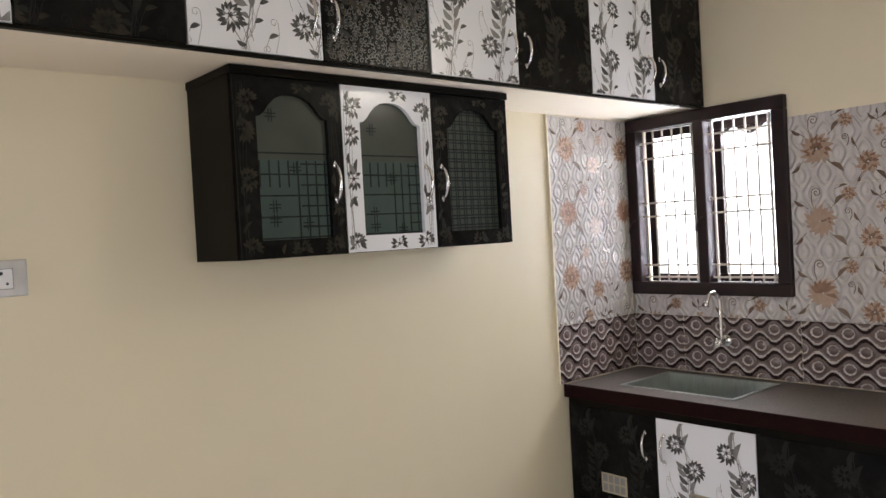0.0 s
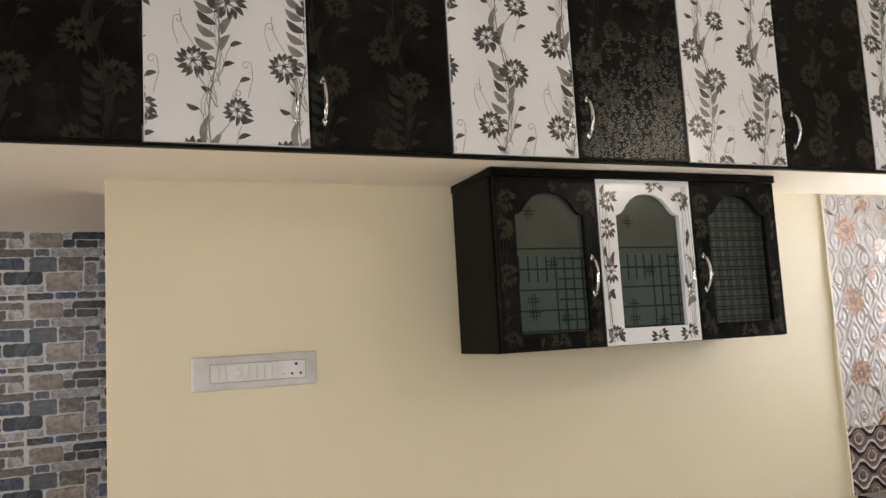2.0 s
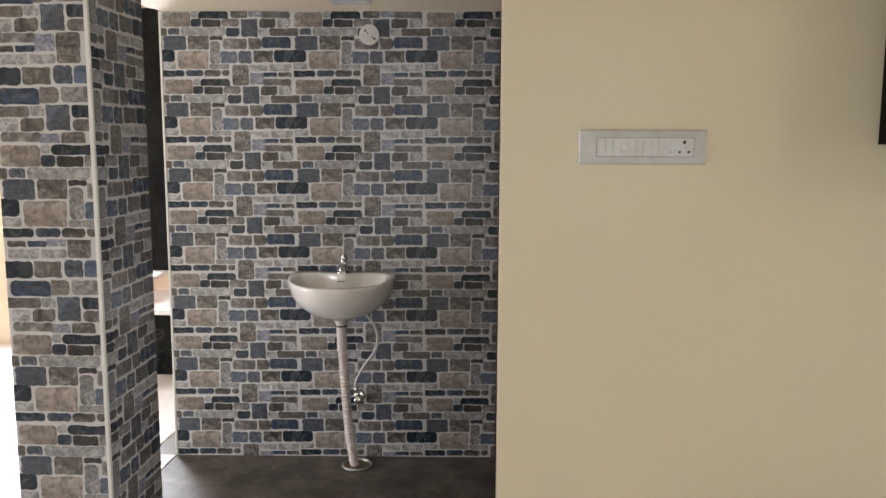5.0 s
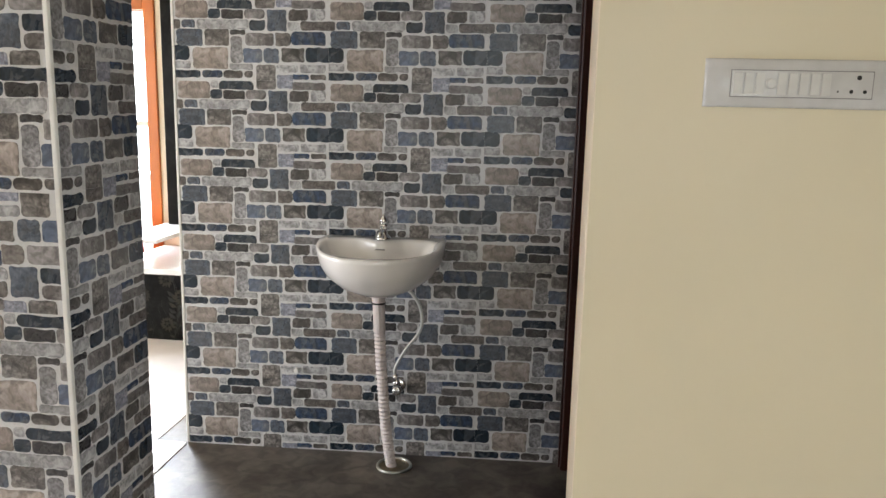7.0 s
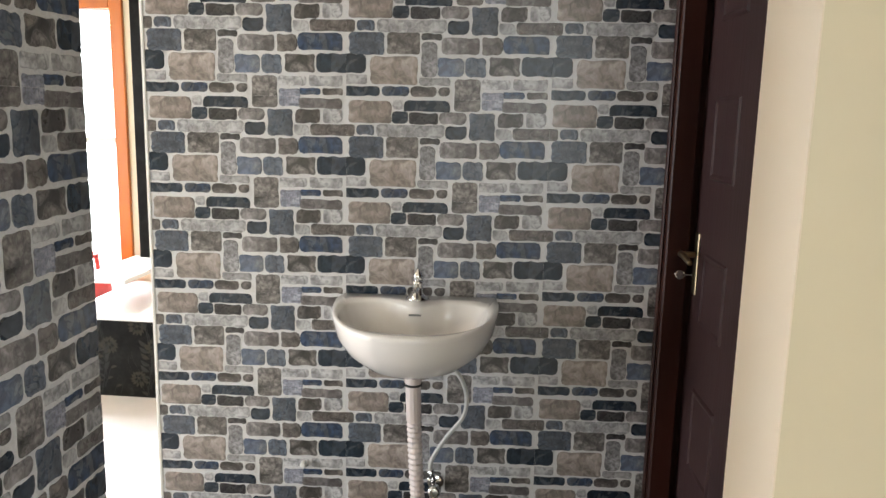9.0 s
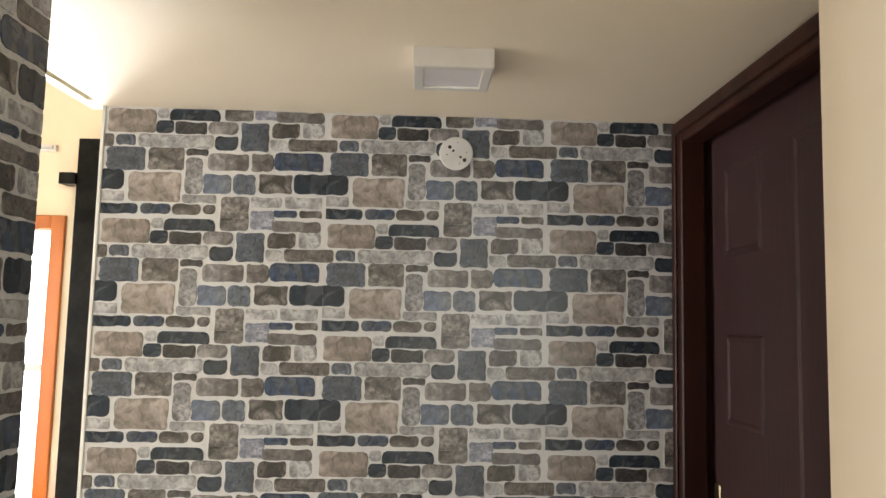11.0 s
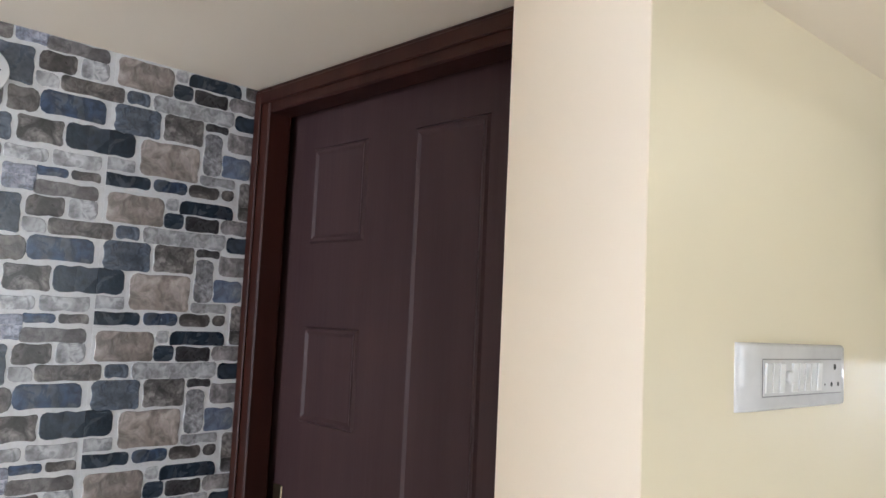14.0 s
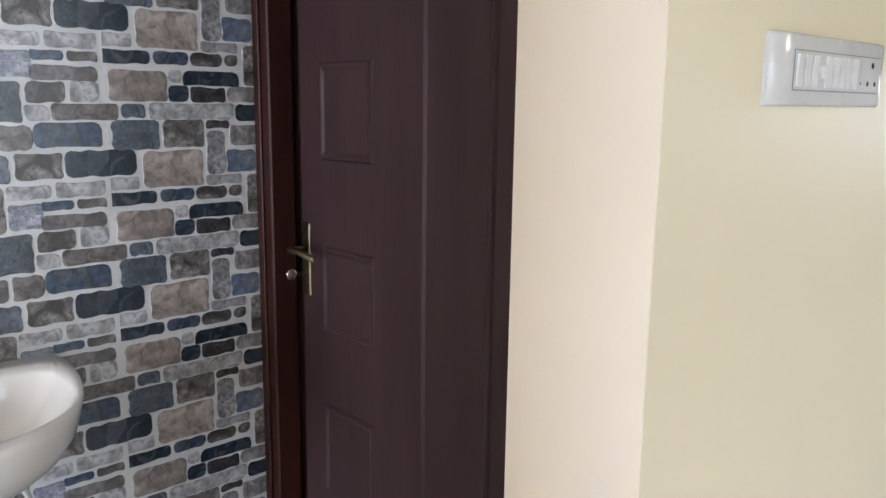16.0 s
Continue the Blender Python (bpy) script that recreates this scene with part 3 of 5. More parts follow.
part("top_panel", boxes(((CX0 - 0.004, CY - 0.004, CZ1 - 0.024), (CX1 + 0.004, NY, CZ1 + 0.002))), BLACK_EDGE, cab)
part("bottom_panel", boxes(((CX0 + t, CY + 0.02, CZ0), (CX1 - t, NY, CZ0 + t))), BLACK_EDGE, cab)
part("back_panel", boxes(((CX0 + t, NY - 0.008, CZ0 + t), (CX1 - t, NY, CZ1 - 0.024))), BLACK_EDGE, cab)
part("shelf", boxes(((CX0 + t, CY + 0.04, 1.80), (CX1 - t, NY - 0.008, 1.815))), WHITE_LAM, cab)


def arch(x0, x1, z0, z1):
    """The outline of a cathedral-arched opening, counter-clockwise from its lower left corner."""
    xm, zs, half = (x0 + x1) / 2, z1 - 0.075, (x1 - x0) / 2
    prof = [(1.0, 0.0), (0.88, 0.06), (0.78, 0.20), (0.66, 0.48), (0.50, 0.76), (0.33, 0.92), (0.16, 0.985), (0.0, 1.0)]
    right = [(xm + half * a, zs + (z1 - zs) * b) for a, b in prof]
    left = [(xm - half * a, zs + (z1 - zs) * b) for a, b in reversed(prof[:-1])]
    return [(x0, z0), (x1, z0)] + right + left


def framed_door(bm, x0, x1, z0, z1, hole, y0, y1):
    """A board with a shaped opening through it."""
    bmt = bmesh.new()
    outer = [bmt.verts.new((x, y0, z)) for x, z in ((x0, z0), (x1, z0), (x1, z1), (x0, z1))]
    inner = [bmt.verts.new((x, y0, z)) for x, z in hole]
    edges = [bmt.edges.new((l[i], l[(i + 1) % len(l)])) for l in (outer, inner) for i in range(len(l))]
    bmesh.ops.triangle_fill(bmt, use_beauty=True, use_dissolve=False, edges=edges)
    r = bmesh.ops.extrude_face_region(bmt, geom=bmt.faces[:])
    bmesh.ops.translate(bmt, verts=[v for v in r["geom"] if isinstance(v, bmesh.types.BMVert)], vec=(0, y1 - y0, 0))
    data = bpy.data.meshes.new("temporary")
    bmt.to_mesh(data)
    bmt.free()
    bm.from_mesh(data)
    bpy.data.meshes.remove(data)
    return bm


DOORS_X = [CX0 + 0.004, 1.493, 1.888, CX1 - 0.002]
for i in range(3):
    x0, x1 = DOORS_X[i] + 0.0015, DOORS_X[i + 1] - 0.0015
    z0, z1 = CZ0 + 0.002, CZ1 - 0.027
    hole = arch(x0 + 0.072, x1 - 0.055, z0 + 0.056, z1 - 0.050)
    white = i == 1
    door = part("door", framed_door(bmesh.new(), x0, x1, z0, z1, hole, CY, CY + 0.018), WHITE_LAM if white else BLACK_LAM, cab, "white flower-printed arched door" if white else "smoky black arched door")
    # printed flowers on the door's frame only
    rng = random.Random(70 + i)
    bm = bmesh.new()
    w, h = x1 - x0, z1 - z0

    def clear(x, z, r):
        return not (0.072 - r < x < w - 0.055 + r and 0.056 - r < z < h - 0.050 + r and not (z > h - 0.08 and abs(x - w / 2) > 0.075 + r))
    for fx, fz in ((0.045, h - 0.075), (w - 0.045, h - 0.070), (0.035, 0.25), (w - 0.032, 0.17), (0.035, 0.035), (w * 0.55, 0.022), (w - 0.05, 0.03), (w * 0.62, h - 0.015), (0.03, 0.40)):
        flower_head(bm, fx, fz, 0.042, rng, fz)
    for k in range(36):
        fx, fz = (rng.choice((rng.uniform(0.006, 0.05), rng.uniform(w - 0.05, w - 0.008))), rng.uniform(0.01, h - 0.02)) if k % 3 else (rng.uniform(0.02, w - 0.03), rng.choice((rng.uniform(0.008, 0.035), h - 0.02)))
        leaf(bm, fx, fz, rng.uniform(0.6, 2.4), rng.uniform(0.034, 0.056), rng.uniform(0.013, 0.020), rng.randrange(2))
    for k in range(8):
        sx = 0.012 + 0.006 * k if k < 4 else w - 0.012 - 0.009 * (k - 4)
        line(bm, [(sx + 0.006 * math.sin(12 * z + k), z) for z in np.linspace(0.01, h - 0.02, 24)], 0.0015)
    bad = [f for f in bm.faces if any(not (0.003 < v.co.x < w - 0.003 and 0.003 < v.co.z < h - 0.003) or not clear(v.co.x, v.co.z, 0.002) for v in f.verts)]
    bmesh.ops.delete(bm, geom=bad, context="FACES")
    bmesh.ops.translate(bm, verts=bm.verts, vec=(x0, CY - 0.0005, z0))
    part("flower_print", bm, [INK, INK_SOFT, INK_PALE, WHITE_LAM] if white else [GHOST_B, GHOST, GHOST, BLACK_LAM], door, "charcoal flowers" if white else "faint smoky flowers")
    # glass in two tones, its upper reflection put into the colour; plaid print
    gx0, gx1, gz0, gz1 = x0 + 0.060, x1 - 0.043, z0 + 0.044, z1 - 0.038
    pane = part("pane", boxes(((gx0, CY + 0.0185, gz0), (gx1, CY + 0.0225, gz1))), FROST, door, "grey-green frosted glass with a plaid print")
    part("lower_tint", boxes(((gx0 + 0.001, CY + 0.0172, gz0 + 0.001), (gx1 - 0.001, CY + 0.0182, 1.81))), FROST_LOW, pane, "darker green lower half, below the reflection coloured into the glass") if i < 2 else None
    bm = bmesh.new()
    y = CY + 0.0166
    if i == 2:
        for k in range(7):
            x = gx0 + 0.018 + 0.037 * k
            for d in (0, 0.011):
                if x + d < gx1 - 0.006:
                    box(bm, (x + d, y, gz0 + 0.004), (x + d + 0.0054, y + 0.0004, gz1 - 0.004))
        for k in range(13):
            z = gz0 + 0.02 + 0.036 * k
            for d in (0, 0.011):
                if z + d < gz1 - 0.006:
                    box(bm, (gx0 + 0.004, y - 0.0003, z + d), (gx1 - 0.004, y + 0.0001, z + d + 0.0054))
    else:
        def hatch(cx, cz, s, wide):
            for d in (-0.5, 0.5):
                box(bm, (cx - s, y, cz + d * s * 0.5 - wide / 2), (cx + s, y + 0.0003, cz + d * s * 0.5 + wide / 2))
                box(bm, (cx + d * s * 0.5 - wide / 2, y - 0.0004, cz - s), (cx + d * s * 0.5 + wide / 2, y, cz + s))
        for cx, cz in ((gx0 + 0.07, 1.615), (gx0 + 0.07, 1.66), (gx0 + 0.07, 1.95), (gx0 + 0.15, 1.78), (gx0 + 0.19, 1.60)):
            hatch(cx, cz - (0.03 if i else 0), 0.021, 0.004)
        right = 1.0 if i == 0 else 0.6
        for k in range(9):
            z = gz0 + 0.014 + 0.034 * k
            xa = gx1 - 0.115 * right if k % 2 else gx0 + 0.02
            box(bm, (xa, y, z), (gx1 - 0.004, y + 0.0003, z + 0.0056))
        for k in range(8):
            x = gx0 + 0.02 + 0.034 * k
            za = 1.72 if k < 4 else gz0 + 0.01
            box(bm, (x, y - 0.0004, za), (x + 0.0056, y, 1.806))
    part("plaid_print", bm, PLAID, pane, "dark crossing lines")
    hx = x1 - 0.036 if i < 2 else x0 + 0.034
    add_handle(door, pose(hx, CY, 1.735))

# ---- kitchen window ----
WY0, WY1, WZ0, WZ1 = 1.723, 2.584, 1.170, 2.090
win = thing("window_1", (EX, 2.165, WZ0), 0, "dark brown two-part kitchen window with cream iron grille", "window", kind="structure")
fx0, fx1 = EX - 0.035, EX + 0.06
fw = 0.062
part("window_frame", boxes(((fx0, WY0, WZ0), (fx1, WY1, WZ0 + fw)), ((fx0, WY0, WZ1 - fw), (fx1, WY1, WZ1)), ((fx0, WY0, WZ0 + fw), (fx1, WY0 + fw, WZ1 - fw)), ((fx0, WY1 - fw, WZ0 + fw), (fx1, WY1, WZ1 - fw)), ((fx0, 2.128, WZ0 + fw), (fx1, 2.184, WZ1 - fw)), bevel=0.004), WIN_WOOD, win)
for a, b in ((WY0 + fw, 2.128), (2.184, WY1 - fw)):
    z0, z1 = WZ0 + fw, WZ1 - fw
    s = 0.040
    sash = part("sash", boxes(((EX + 0.062, a, z0), (EX + 0.085, b, z0 + s)), ((EX + 0.062, a, z1 - s), (EX + 0.085, b, z1)), ((EX + 0.062, a, z0 + s), (EX + 0.085, a + s, z1 - s)), ((EX + 0.062, b - s, z0 + s), (EX + 0.085, b, z1 - s)), bevel=0.003), WIN_WOOD, win)
    g = part("pane", boxes(((EX + 0.070, a + s, z0 + s), (EX + 0.074, b - s, z1 - s))), CLEAR, sash, "clear glass")
    g.visible_shadow = False
    # scalloped board hanging outside at the head
    bm = bmesh.new()
    pts = [(a, z1), (b, z1)] + [(b - (b - a) * k / 24, z1 - 0.035 - 0.045 * abs(math.cos(math.pi * k / 12)) ** 1.5) for k in range(25)]
    f = bm.faces.new([bm.verts.new((EX + 0.10, y, z)) for y, z in pts])
    r = bmesh.ops.extrude_face_region(bm, geom=[f])
    bmesh.ops.translate(bm, verts=[v for v in r["geom"] if isinstance(v, bmesh.types.BMVert)], vec=(0.012, 0, 0))
    part("valance", bm, WIN_WOOD, win, "scalloped head board")
    bm = bmesh.new()
    gx = EX + 0.004
    for k in range(6):
        y = a + 0.028 + (b - a - 0.056) * k / 5
        tube(bm, [(gx, y, z0 + 0.004), (gx, y, z1 - 0.004)], 0.0052 if 0 < k < 5 else 0.0068, 6)
    part("grille_bars", bm, GRILLE, win, "cream upright iron bars")
    for zz in (z0 + 0.026, z0 + 0.088, 1.575, 1.645, z1 - 0.150, z1 - 0.068):
        part("grille_rail", box(bmesh.new(), (gx - 0.009, a + 0.004, zz - 0.005), (gx - 0.003, b - 0.004, zz + 0.005), 0.001), GRILLE, win)
    bm = bmesh.new()
    tube(bm, curve([(EX - 0.036, b + 0.02, 1.56), (EX - 0.060, b + 0.03, 1.54), (EX - 0.055, b + 0.045, 1.51), (EX - 0.045, b + 0.05, 1.49)], 4), 0.004, 6)
    part("stay_hook", bm, WIN_WOOD, win)

# ---- wall tiles of the kitchen ----
BAND0, BAND1 = 0.782, 1.062


def wave_band(bm, length, height):
    """Relief of staggered eyes between wavy ridges, over length (x) and height (z), standing out to -y."""
    nx, nz = max(2, int(length / 0.004)), max(2, int(height / 0.004))
    P, R = 0.135, 0.078

    def relief(x, z):
        ridge, eye = 0.0, 9.0
        for k in range(-1, 6):
            zr = (k + 0.5) * R + 0.021 * math.cos(2 * math.pi * x / P + math.pi * k)
            ridge = max(ridge, math.exp(-((z - zr) / 0.011) ** 2))
            zc = k * R
            xs = (x + (0 if k % 2 else P / 2)) % P - P / 2
            eye = min(eye, math.hypot(xs * 0.9, z - zc))
        d = eye
        h = 0.006 * ridge
        if d < 0.036:
            h = max(h, 0.005 * math.exp(-((d - 0.028) / 0.004) ** 2), 0.005 * max(0, 1 - (d / 0.018) ** 2))
        return h, ridge, d
    grid = []
    for i in range(nx + 1):
        col = []
        for j in range(nz + 1):
            x, z = length * i / nx, height * j / nz
            h, ridge, d = relief(x, z)
            col.append(bm.verts.new((x, -0.006 - h, z)))
        grid.append(col)
    for i in range(nx):
        for j in range(nz):
            f = bm.faces.new((grid[i][j], grid[i + 1][j], grid[i + 1][j + 1], grid[i][j + 1]))
            f.smooth = True
            h, ridge, d = relief(length * (i + 0.5) / nx, height * (j + 0.5) / nz)
            x, z = length * (i + 0.5) / nx, height * (j + 0.5) / nz
            under = over = 9.0
            for k in range(-1, 6):
                gap = z - ((k + 0.5) * R + 0.021 * math.cos(2 * math.pi * x / P + math.pi * k))
                under, over = (min(under, -gap), over) if gap < 0 else (under, min(over, gap))
            if d < 0.029:
                f.material_index = 2 if 0.019 < d < 0.025 else 1
            else:
                # painted top light: pale just over each wave line, dark just under
                f.material_index = 2 if over < 0.010 else (0 if under < 0.017 else 1)
    return bm


def flower_tile(bm, w, h, rng):
    """The flowers printed on one white tile, flat in x and z: rust petals, pale petals, leaves."""
    cw, ch = w, h
    h = 0.318

    def head(x, z, r, n):
        """A full flower: long pale petals, shorter rust ones, a dark heart."""
        a0 = rng.uniform(0, 6)
        for m, f, wide, mi in ((n, 1.0, 0.34, 1), (n, 0.80, 0.30, 0), (n - 3, 0.56, 0.28, 1), (n - 5, 0.40, 0.26, 0), (7, 0.22, 0.13, 2)):
            a0 += 0.5
            for k in range(m):
                a = a0 + 2 * math.pi * k / m
                leaf(bm, x + 0.05 * r * math.cos(a), z + 0.05 * r * math.sin(a), a, r * f * rng.uniform(0.78, 1.0), r * wide, mi if rng.random() < 0.8 else 1, 4)
    head(0.125, 0.50 * h, 0.078, 15)
    head(0.335, 0.26 * h, 0.060, 8)
    head(0.250, 0.86 * h, 0.040, 8)
    for k in range(6):      # small daisy with a rust heart
        a = 2 * math.pi * k / 6
        leaf(bm, 0.385 + 0.008 * math.cos(a), 0.66 * h + 0.008 * math.sin(a), a, 0.020, 0.015, 1, 4)
    head(0.385, 0.66 * h, 0.013, 8)
    for x, z, a, l in ((0.190, 0.72, 0.75, 0.065), (0.180, 0.30, -0.75, 0.075), (0.050, 0.30, 3.9, 0.055), (0.060, 0.72, 2.5, 0.055), (0.365, 0.14, -0.9, 0.060), (0.30, 0.08, 4.2, 0.045), (0.372, 0.80, 2.4, 0.045), (0.392, 0.82, 0.35, 0.050), (0.380, 0.86, 1.5, 0.03), (0.290, 0.48, 2.0, 0.045), (0.21, 0.95, 0.3, 0.04), (0.43, 0.30, 0.2, 0.04)):
        leaf(bm, x, z * h, a + rng.uniform(-0.1, 0.1), l, l * 0.30, 2)
        line(bm, [(x - 0.02 * math.cos(a), z * h - 0.02 * math.sin(a)), (x + 0.3 * l * math.cos(a), z * h + 0.3 * l * math.sin(a))], 0.0025, 2)
    for cx, cz, r, d, drop in ((0.115, 0.90, 0.022, -1, 0.07), (0.405, 0.46, 0.024, 1, 0.05), (0.245, 0.62, 0.015, 1, 0.04)):
        line(bm, [(cx + d * r * (1 - a / 11) * math.cos(a), cz * h + r * (1 - a / 11) * math.sin(a)) for a in np.linspace(9, 0, 26)] + [(cx + d * (r + 0.001), cz * h - drop * 0.5), (cx + d * (r - 0.008), cz * h - drop)], 0.0036, 2)
    bmesh.ops.translate(bm, verts=bm.verts, vec=(0, 0, ch - h))
    for co, no in (((0.001, 0, 0), (-1, 0, 0)), ((cw - 0.001, 0, 0), (1, 0, 0)), ((0, 0, 0.001), (0, 0, -1)), ((0, 0, ch - 0.001), (0, 0, 1))):
        bmesh.ops.bisect_plane(bm, geom=bm.verts[:] + bm.edges[:] + bm.faces[:], plane_co=co, plane_no=no, clear_outer=True)
    bmesh.ops.dissolve_degenerate(bm, dist=0.0003, edges=bm.edges)


def tile_panel(owner, m, x0, x1, z0, z1, rng):
    """White flowered tiles over part of a wall plane; m takes (along, out, up) to the world."""
    inv = BASE[owner].inverted()
    z = z1
    while z > z0 + 0.02:
        zb = max(z0, z - 0.318)
        x = x0
        while x < x1 - 0.02:
            xb = min(x1, x + 0.45)
            bm = box(bmesh.new(), (x + 0.0008, -0.008, zb + 0.0008), (xb - 0.0008, 0.0, z - 0.0008), 0.001)
            bm.transform(inv @ m)
            ob = part("tile", bm, FLORAL_BASE, owner, world=False)
            bm = bmesh.new()
            flower_tile(bm, xb - x, z - zb, rng)
            bmesh.ops.translate(bm, verts=bm.verts, vec=(x, -0.0084, zb))
            bm.transform(inv @ m)
            part("flower_print", bm, [PETAL, PETAL_PALE, LEAF_GLAZE], ob, "rust and pale brown flowers", world=False)
            x = xb
        z = zb


rng = random.Random(12)
back = thing("tile_splashback", (2.88, NY, BAND0), 0, "embossed white flowered tiles over a dark wave-pattern band", "wall tiles", "kitchen tiling", "structure")
north_m = Matrix.Translation((0, NY - 0.0005, 0))
tile_panel(back, north_m, 2.885, EX - 0.012, BAND1, ZC - 0.006, rng)
bm = wave_band(bmesh.new(), EX - 0.012 - 2.885, BAND1 - BAND0)
bm.transform(Matrix.Translation((2.885, NY - 0.0005, BAND0)))
part("relief_band", bm, [WAVE_DARK, WAVE_MID, WAVE_LIGHT], back, "dark brown relief of waves and eyes")
part("edge_trim", boxes(((2.876, NY - 0.014, BAND0), (2.884, NY - 0.0002, ZC - 0.003))), CREAM, back)
east_m = Matrix.Translation((EX - 0.0005, 0, 0)) @ Matrix.Rotation(radians(-90), 4, "Z")   # along x becomes -y
back_e = thing("tile_splashback", (EX, 1.5, BAND0), 0, "embossed white flowered tiles and dark wave band round the window", "wall tiles", "kitchen tiling", "structure")
tile_panel(back_e, east_m, -1.721, -0.20, BAND1, 1.985, rng)
tile_panel(back_e, east_m, -(NY - 0.010), -1.721, BAND1, WZ0 - 0.002, rng)
for a, b in ((-(NY - 0.010), -2.30), (-2.30, -1.70), (-1.70, -1.10), (-1.10, -0.50)):
    bm = wave_band(bmesh.new(), b - a - 0.0015, BAND1 - BAND0)
    bm.transform(east_m @ Matrix.Translation((a, 0, BAND0)))
    part("relief_band", bm, [WAVE_DARK, WAVE_MID, WAVE_LIGHT], back_e, "dark brown relief of waves and eyes")

# ---- counter, sink, cupboards under it ----
FX, TOP = 2.925, 0.778
SX0, SX1, SY0, SY1 = 3.055, 3.43, 1.79, 2.34
counter = thing("worktop", (3.2, 1.0, TOP - 0.03), 0, "brown granite kitchen worktop with a maroon front edge", "worktop")
bm = bmesh.new()
gx, gy = [FX, SX0, SX1, EX - 0.016], [-1.2, SY0, SY1, NY - 0.016]
gv = [[bm.verts.new((x, y, TOP)) for y in gy] for x in gx]
for a in range(3):
    for b in range(3):
        if (a, b) != (1, 1):
            bm.faces.new((gv[a][b], gv[a + 1][b], gv[a + 1][b + 1], gv[a][b + 1]))
ext = bmesh.ops.extrude_face_region(bm, geom=bm.faces[:])
bmesh.ops.translate(bm, verts=[v for v in ext["geom"] if isinstance(v, bmesh.types.BMVert)], vec=(0, 0, -0.03))
part("slab", bm, GRANITE, counter)
part("front_edge", box(bmesh.new(), (FX - 0.012, -1.2, TOP - 0.062), (FX - 0.0005, NY - 0.002, TOP + 0.001), 0.003), GRANITE_EDGE, counter, "maroon granite edge")
sink = thing("kitchen_sink", ((SX0 + SX1) / 2, (SY0 + SY1) / 2, TOP - 0.19), 0, "brushed steel sink set into the granite worktop", "sink")
t = 0.004
part("basin", boxes(((SX0, SY0, TOP - 0.19), (SX1, SY1, TOP - 0.185)), ((SX0 + 0.0005, SY0 + 0.0005, TOP - 0.185), (SX0 + t, SY1, TOP + 0.001)), ((SX1 - t, SY0, TOP - 0.185), (SX1 - 0.0005, SY1, TOP + 0.001)), ((SX0 + t, SY0 + 0.0005, TOP - 0.185), (SX1 - t, SY0 + t, TOP + 0.001)), ((SX0 + t, SY1 - t, TOP - 0.185), (SX1 - t, SY1 - 0.0005, TOP + 0.001))), STEEL, sink)
part("rim", boxes(((SX0 - 0.018, SY0 - 0.018, TOP + 0.001), (SX1 + 0.018, SY0, TOP + 0.004)), ((SX0 - 0.018, SY1, TOP + 0.001), (SX1 + 0.018, SY1 + 0.018, TOP + 0.004)), ((SX0 - 0.018, SY0, TOP + 0.001), (SX0, SY1, TOP + 0.004)), ((SX1, SY0, TOP + 0.001), (SX1 + 0.018, SY1, TOP + 0.004))), STEEL, sink)
part("drain", disc(bmesh.new(), ((SX0 + SX1) / 2, (SY0 + SY1) / 2, TOP - 0.185), (0, 0, 1), 0.045, 0.003, 20, 0.001), CHROME, sink, smooth=False)

tap = thing("sink_tap", (EX - 0.015, 2.065, 0.95), 0, "chrome wall-mounted swan neck kitchen tap", "tap")
ty = 2.065
part("spout", tube(bmesh.new(), curve([(EX - 0.060, ty, 0.955), (EX - 0.060, ty, 1.06), (EX - 0.062, ty, 1.15), (EX - 0.085, ty + 0.006, 1.19), (EX - 0.125, ty + 0.012, 1.185), (EX - 0.150, ty + 0.016, 1.145)], 6), 0.0095, 12), CHROME, tap, smooth=True)
part("nozzle", tube(bmesh.new(), [(EX - 0.148, ty + 0.016, 1.152), (EX - 0.158, ty + 0.018, 1.125)], 0.013, 12), CHROME, tap, smooth=True)
part("body", tube(bmesh.new(), [(EX - 0.014, ty, 0.950), (EX - 0.03, ty, 0.950), (EX - 0.05, ty, 0.950), (EX - 0.105, ty, 0.948)], [0.016, 0.013, 0.016, 0.014], 14), CHROME, tap, smooth=True)
part("flange", disc(bmesh.new(), (EX - 0.0135, ty, 0.950), (-1, 0, 0), 0.030, 0.010, 20, 0.004), CHROME, tap, smooth=True)
bm = bmesh.new()
for a in (0, 90):
    c, s = math.cos(radians(a + 20)) * 0.026, math.sin(radians(a + 20)) * 0.026
    tube(bm, [(EX - 0.115, ty - c, 0.948 - s), (EX - 0.115, ty + c, 0.948 + s)], 0.006, 8)
part("cross_handle", bm, CHROME, tap, smooth=True)

PX = FX + 0.016


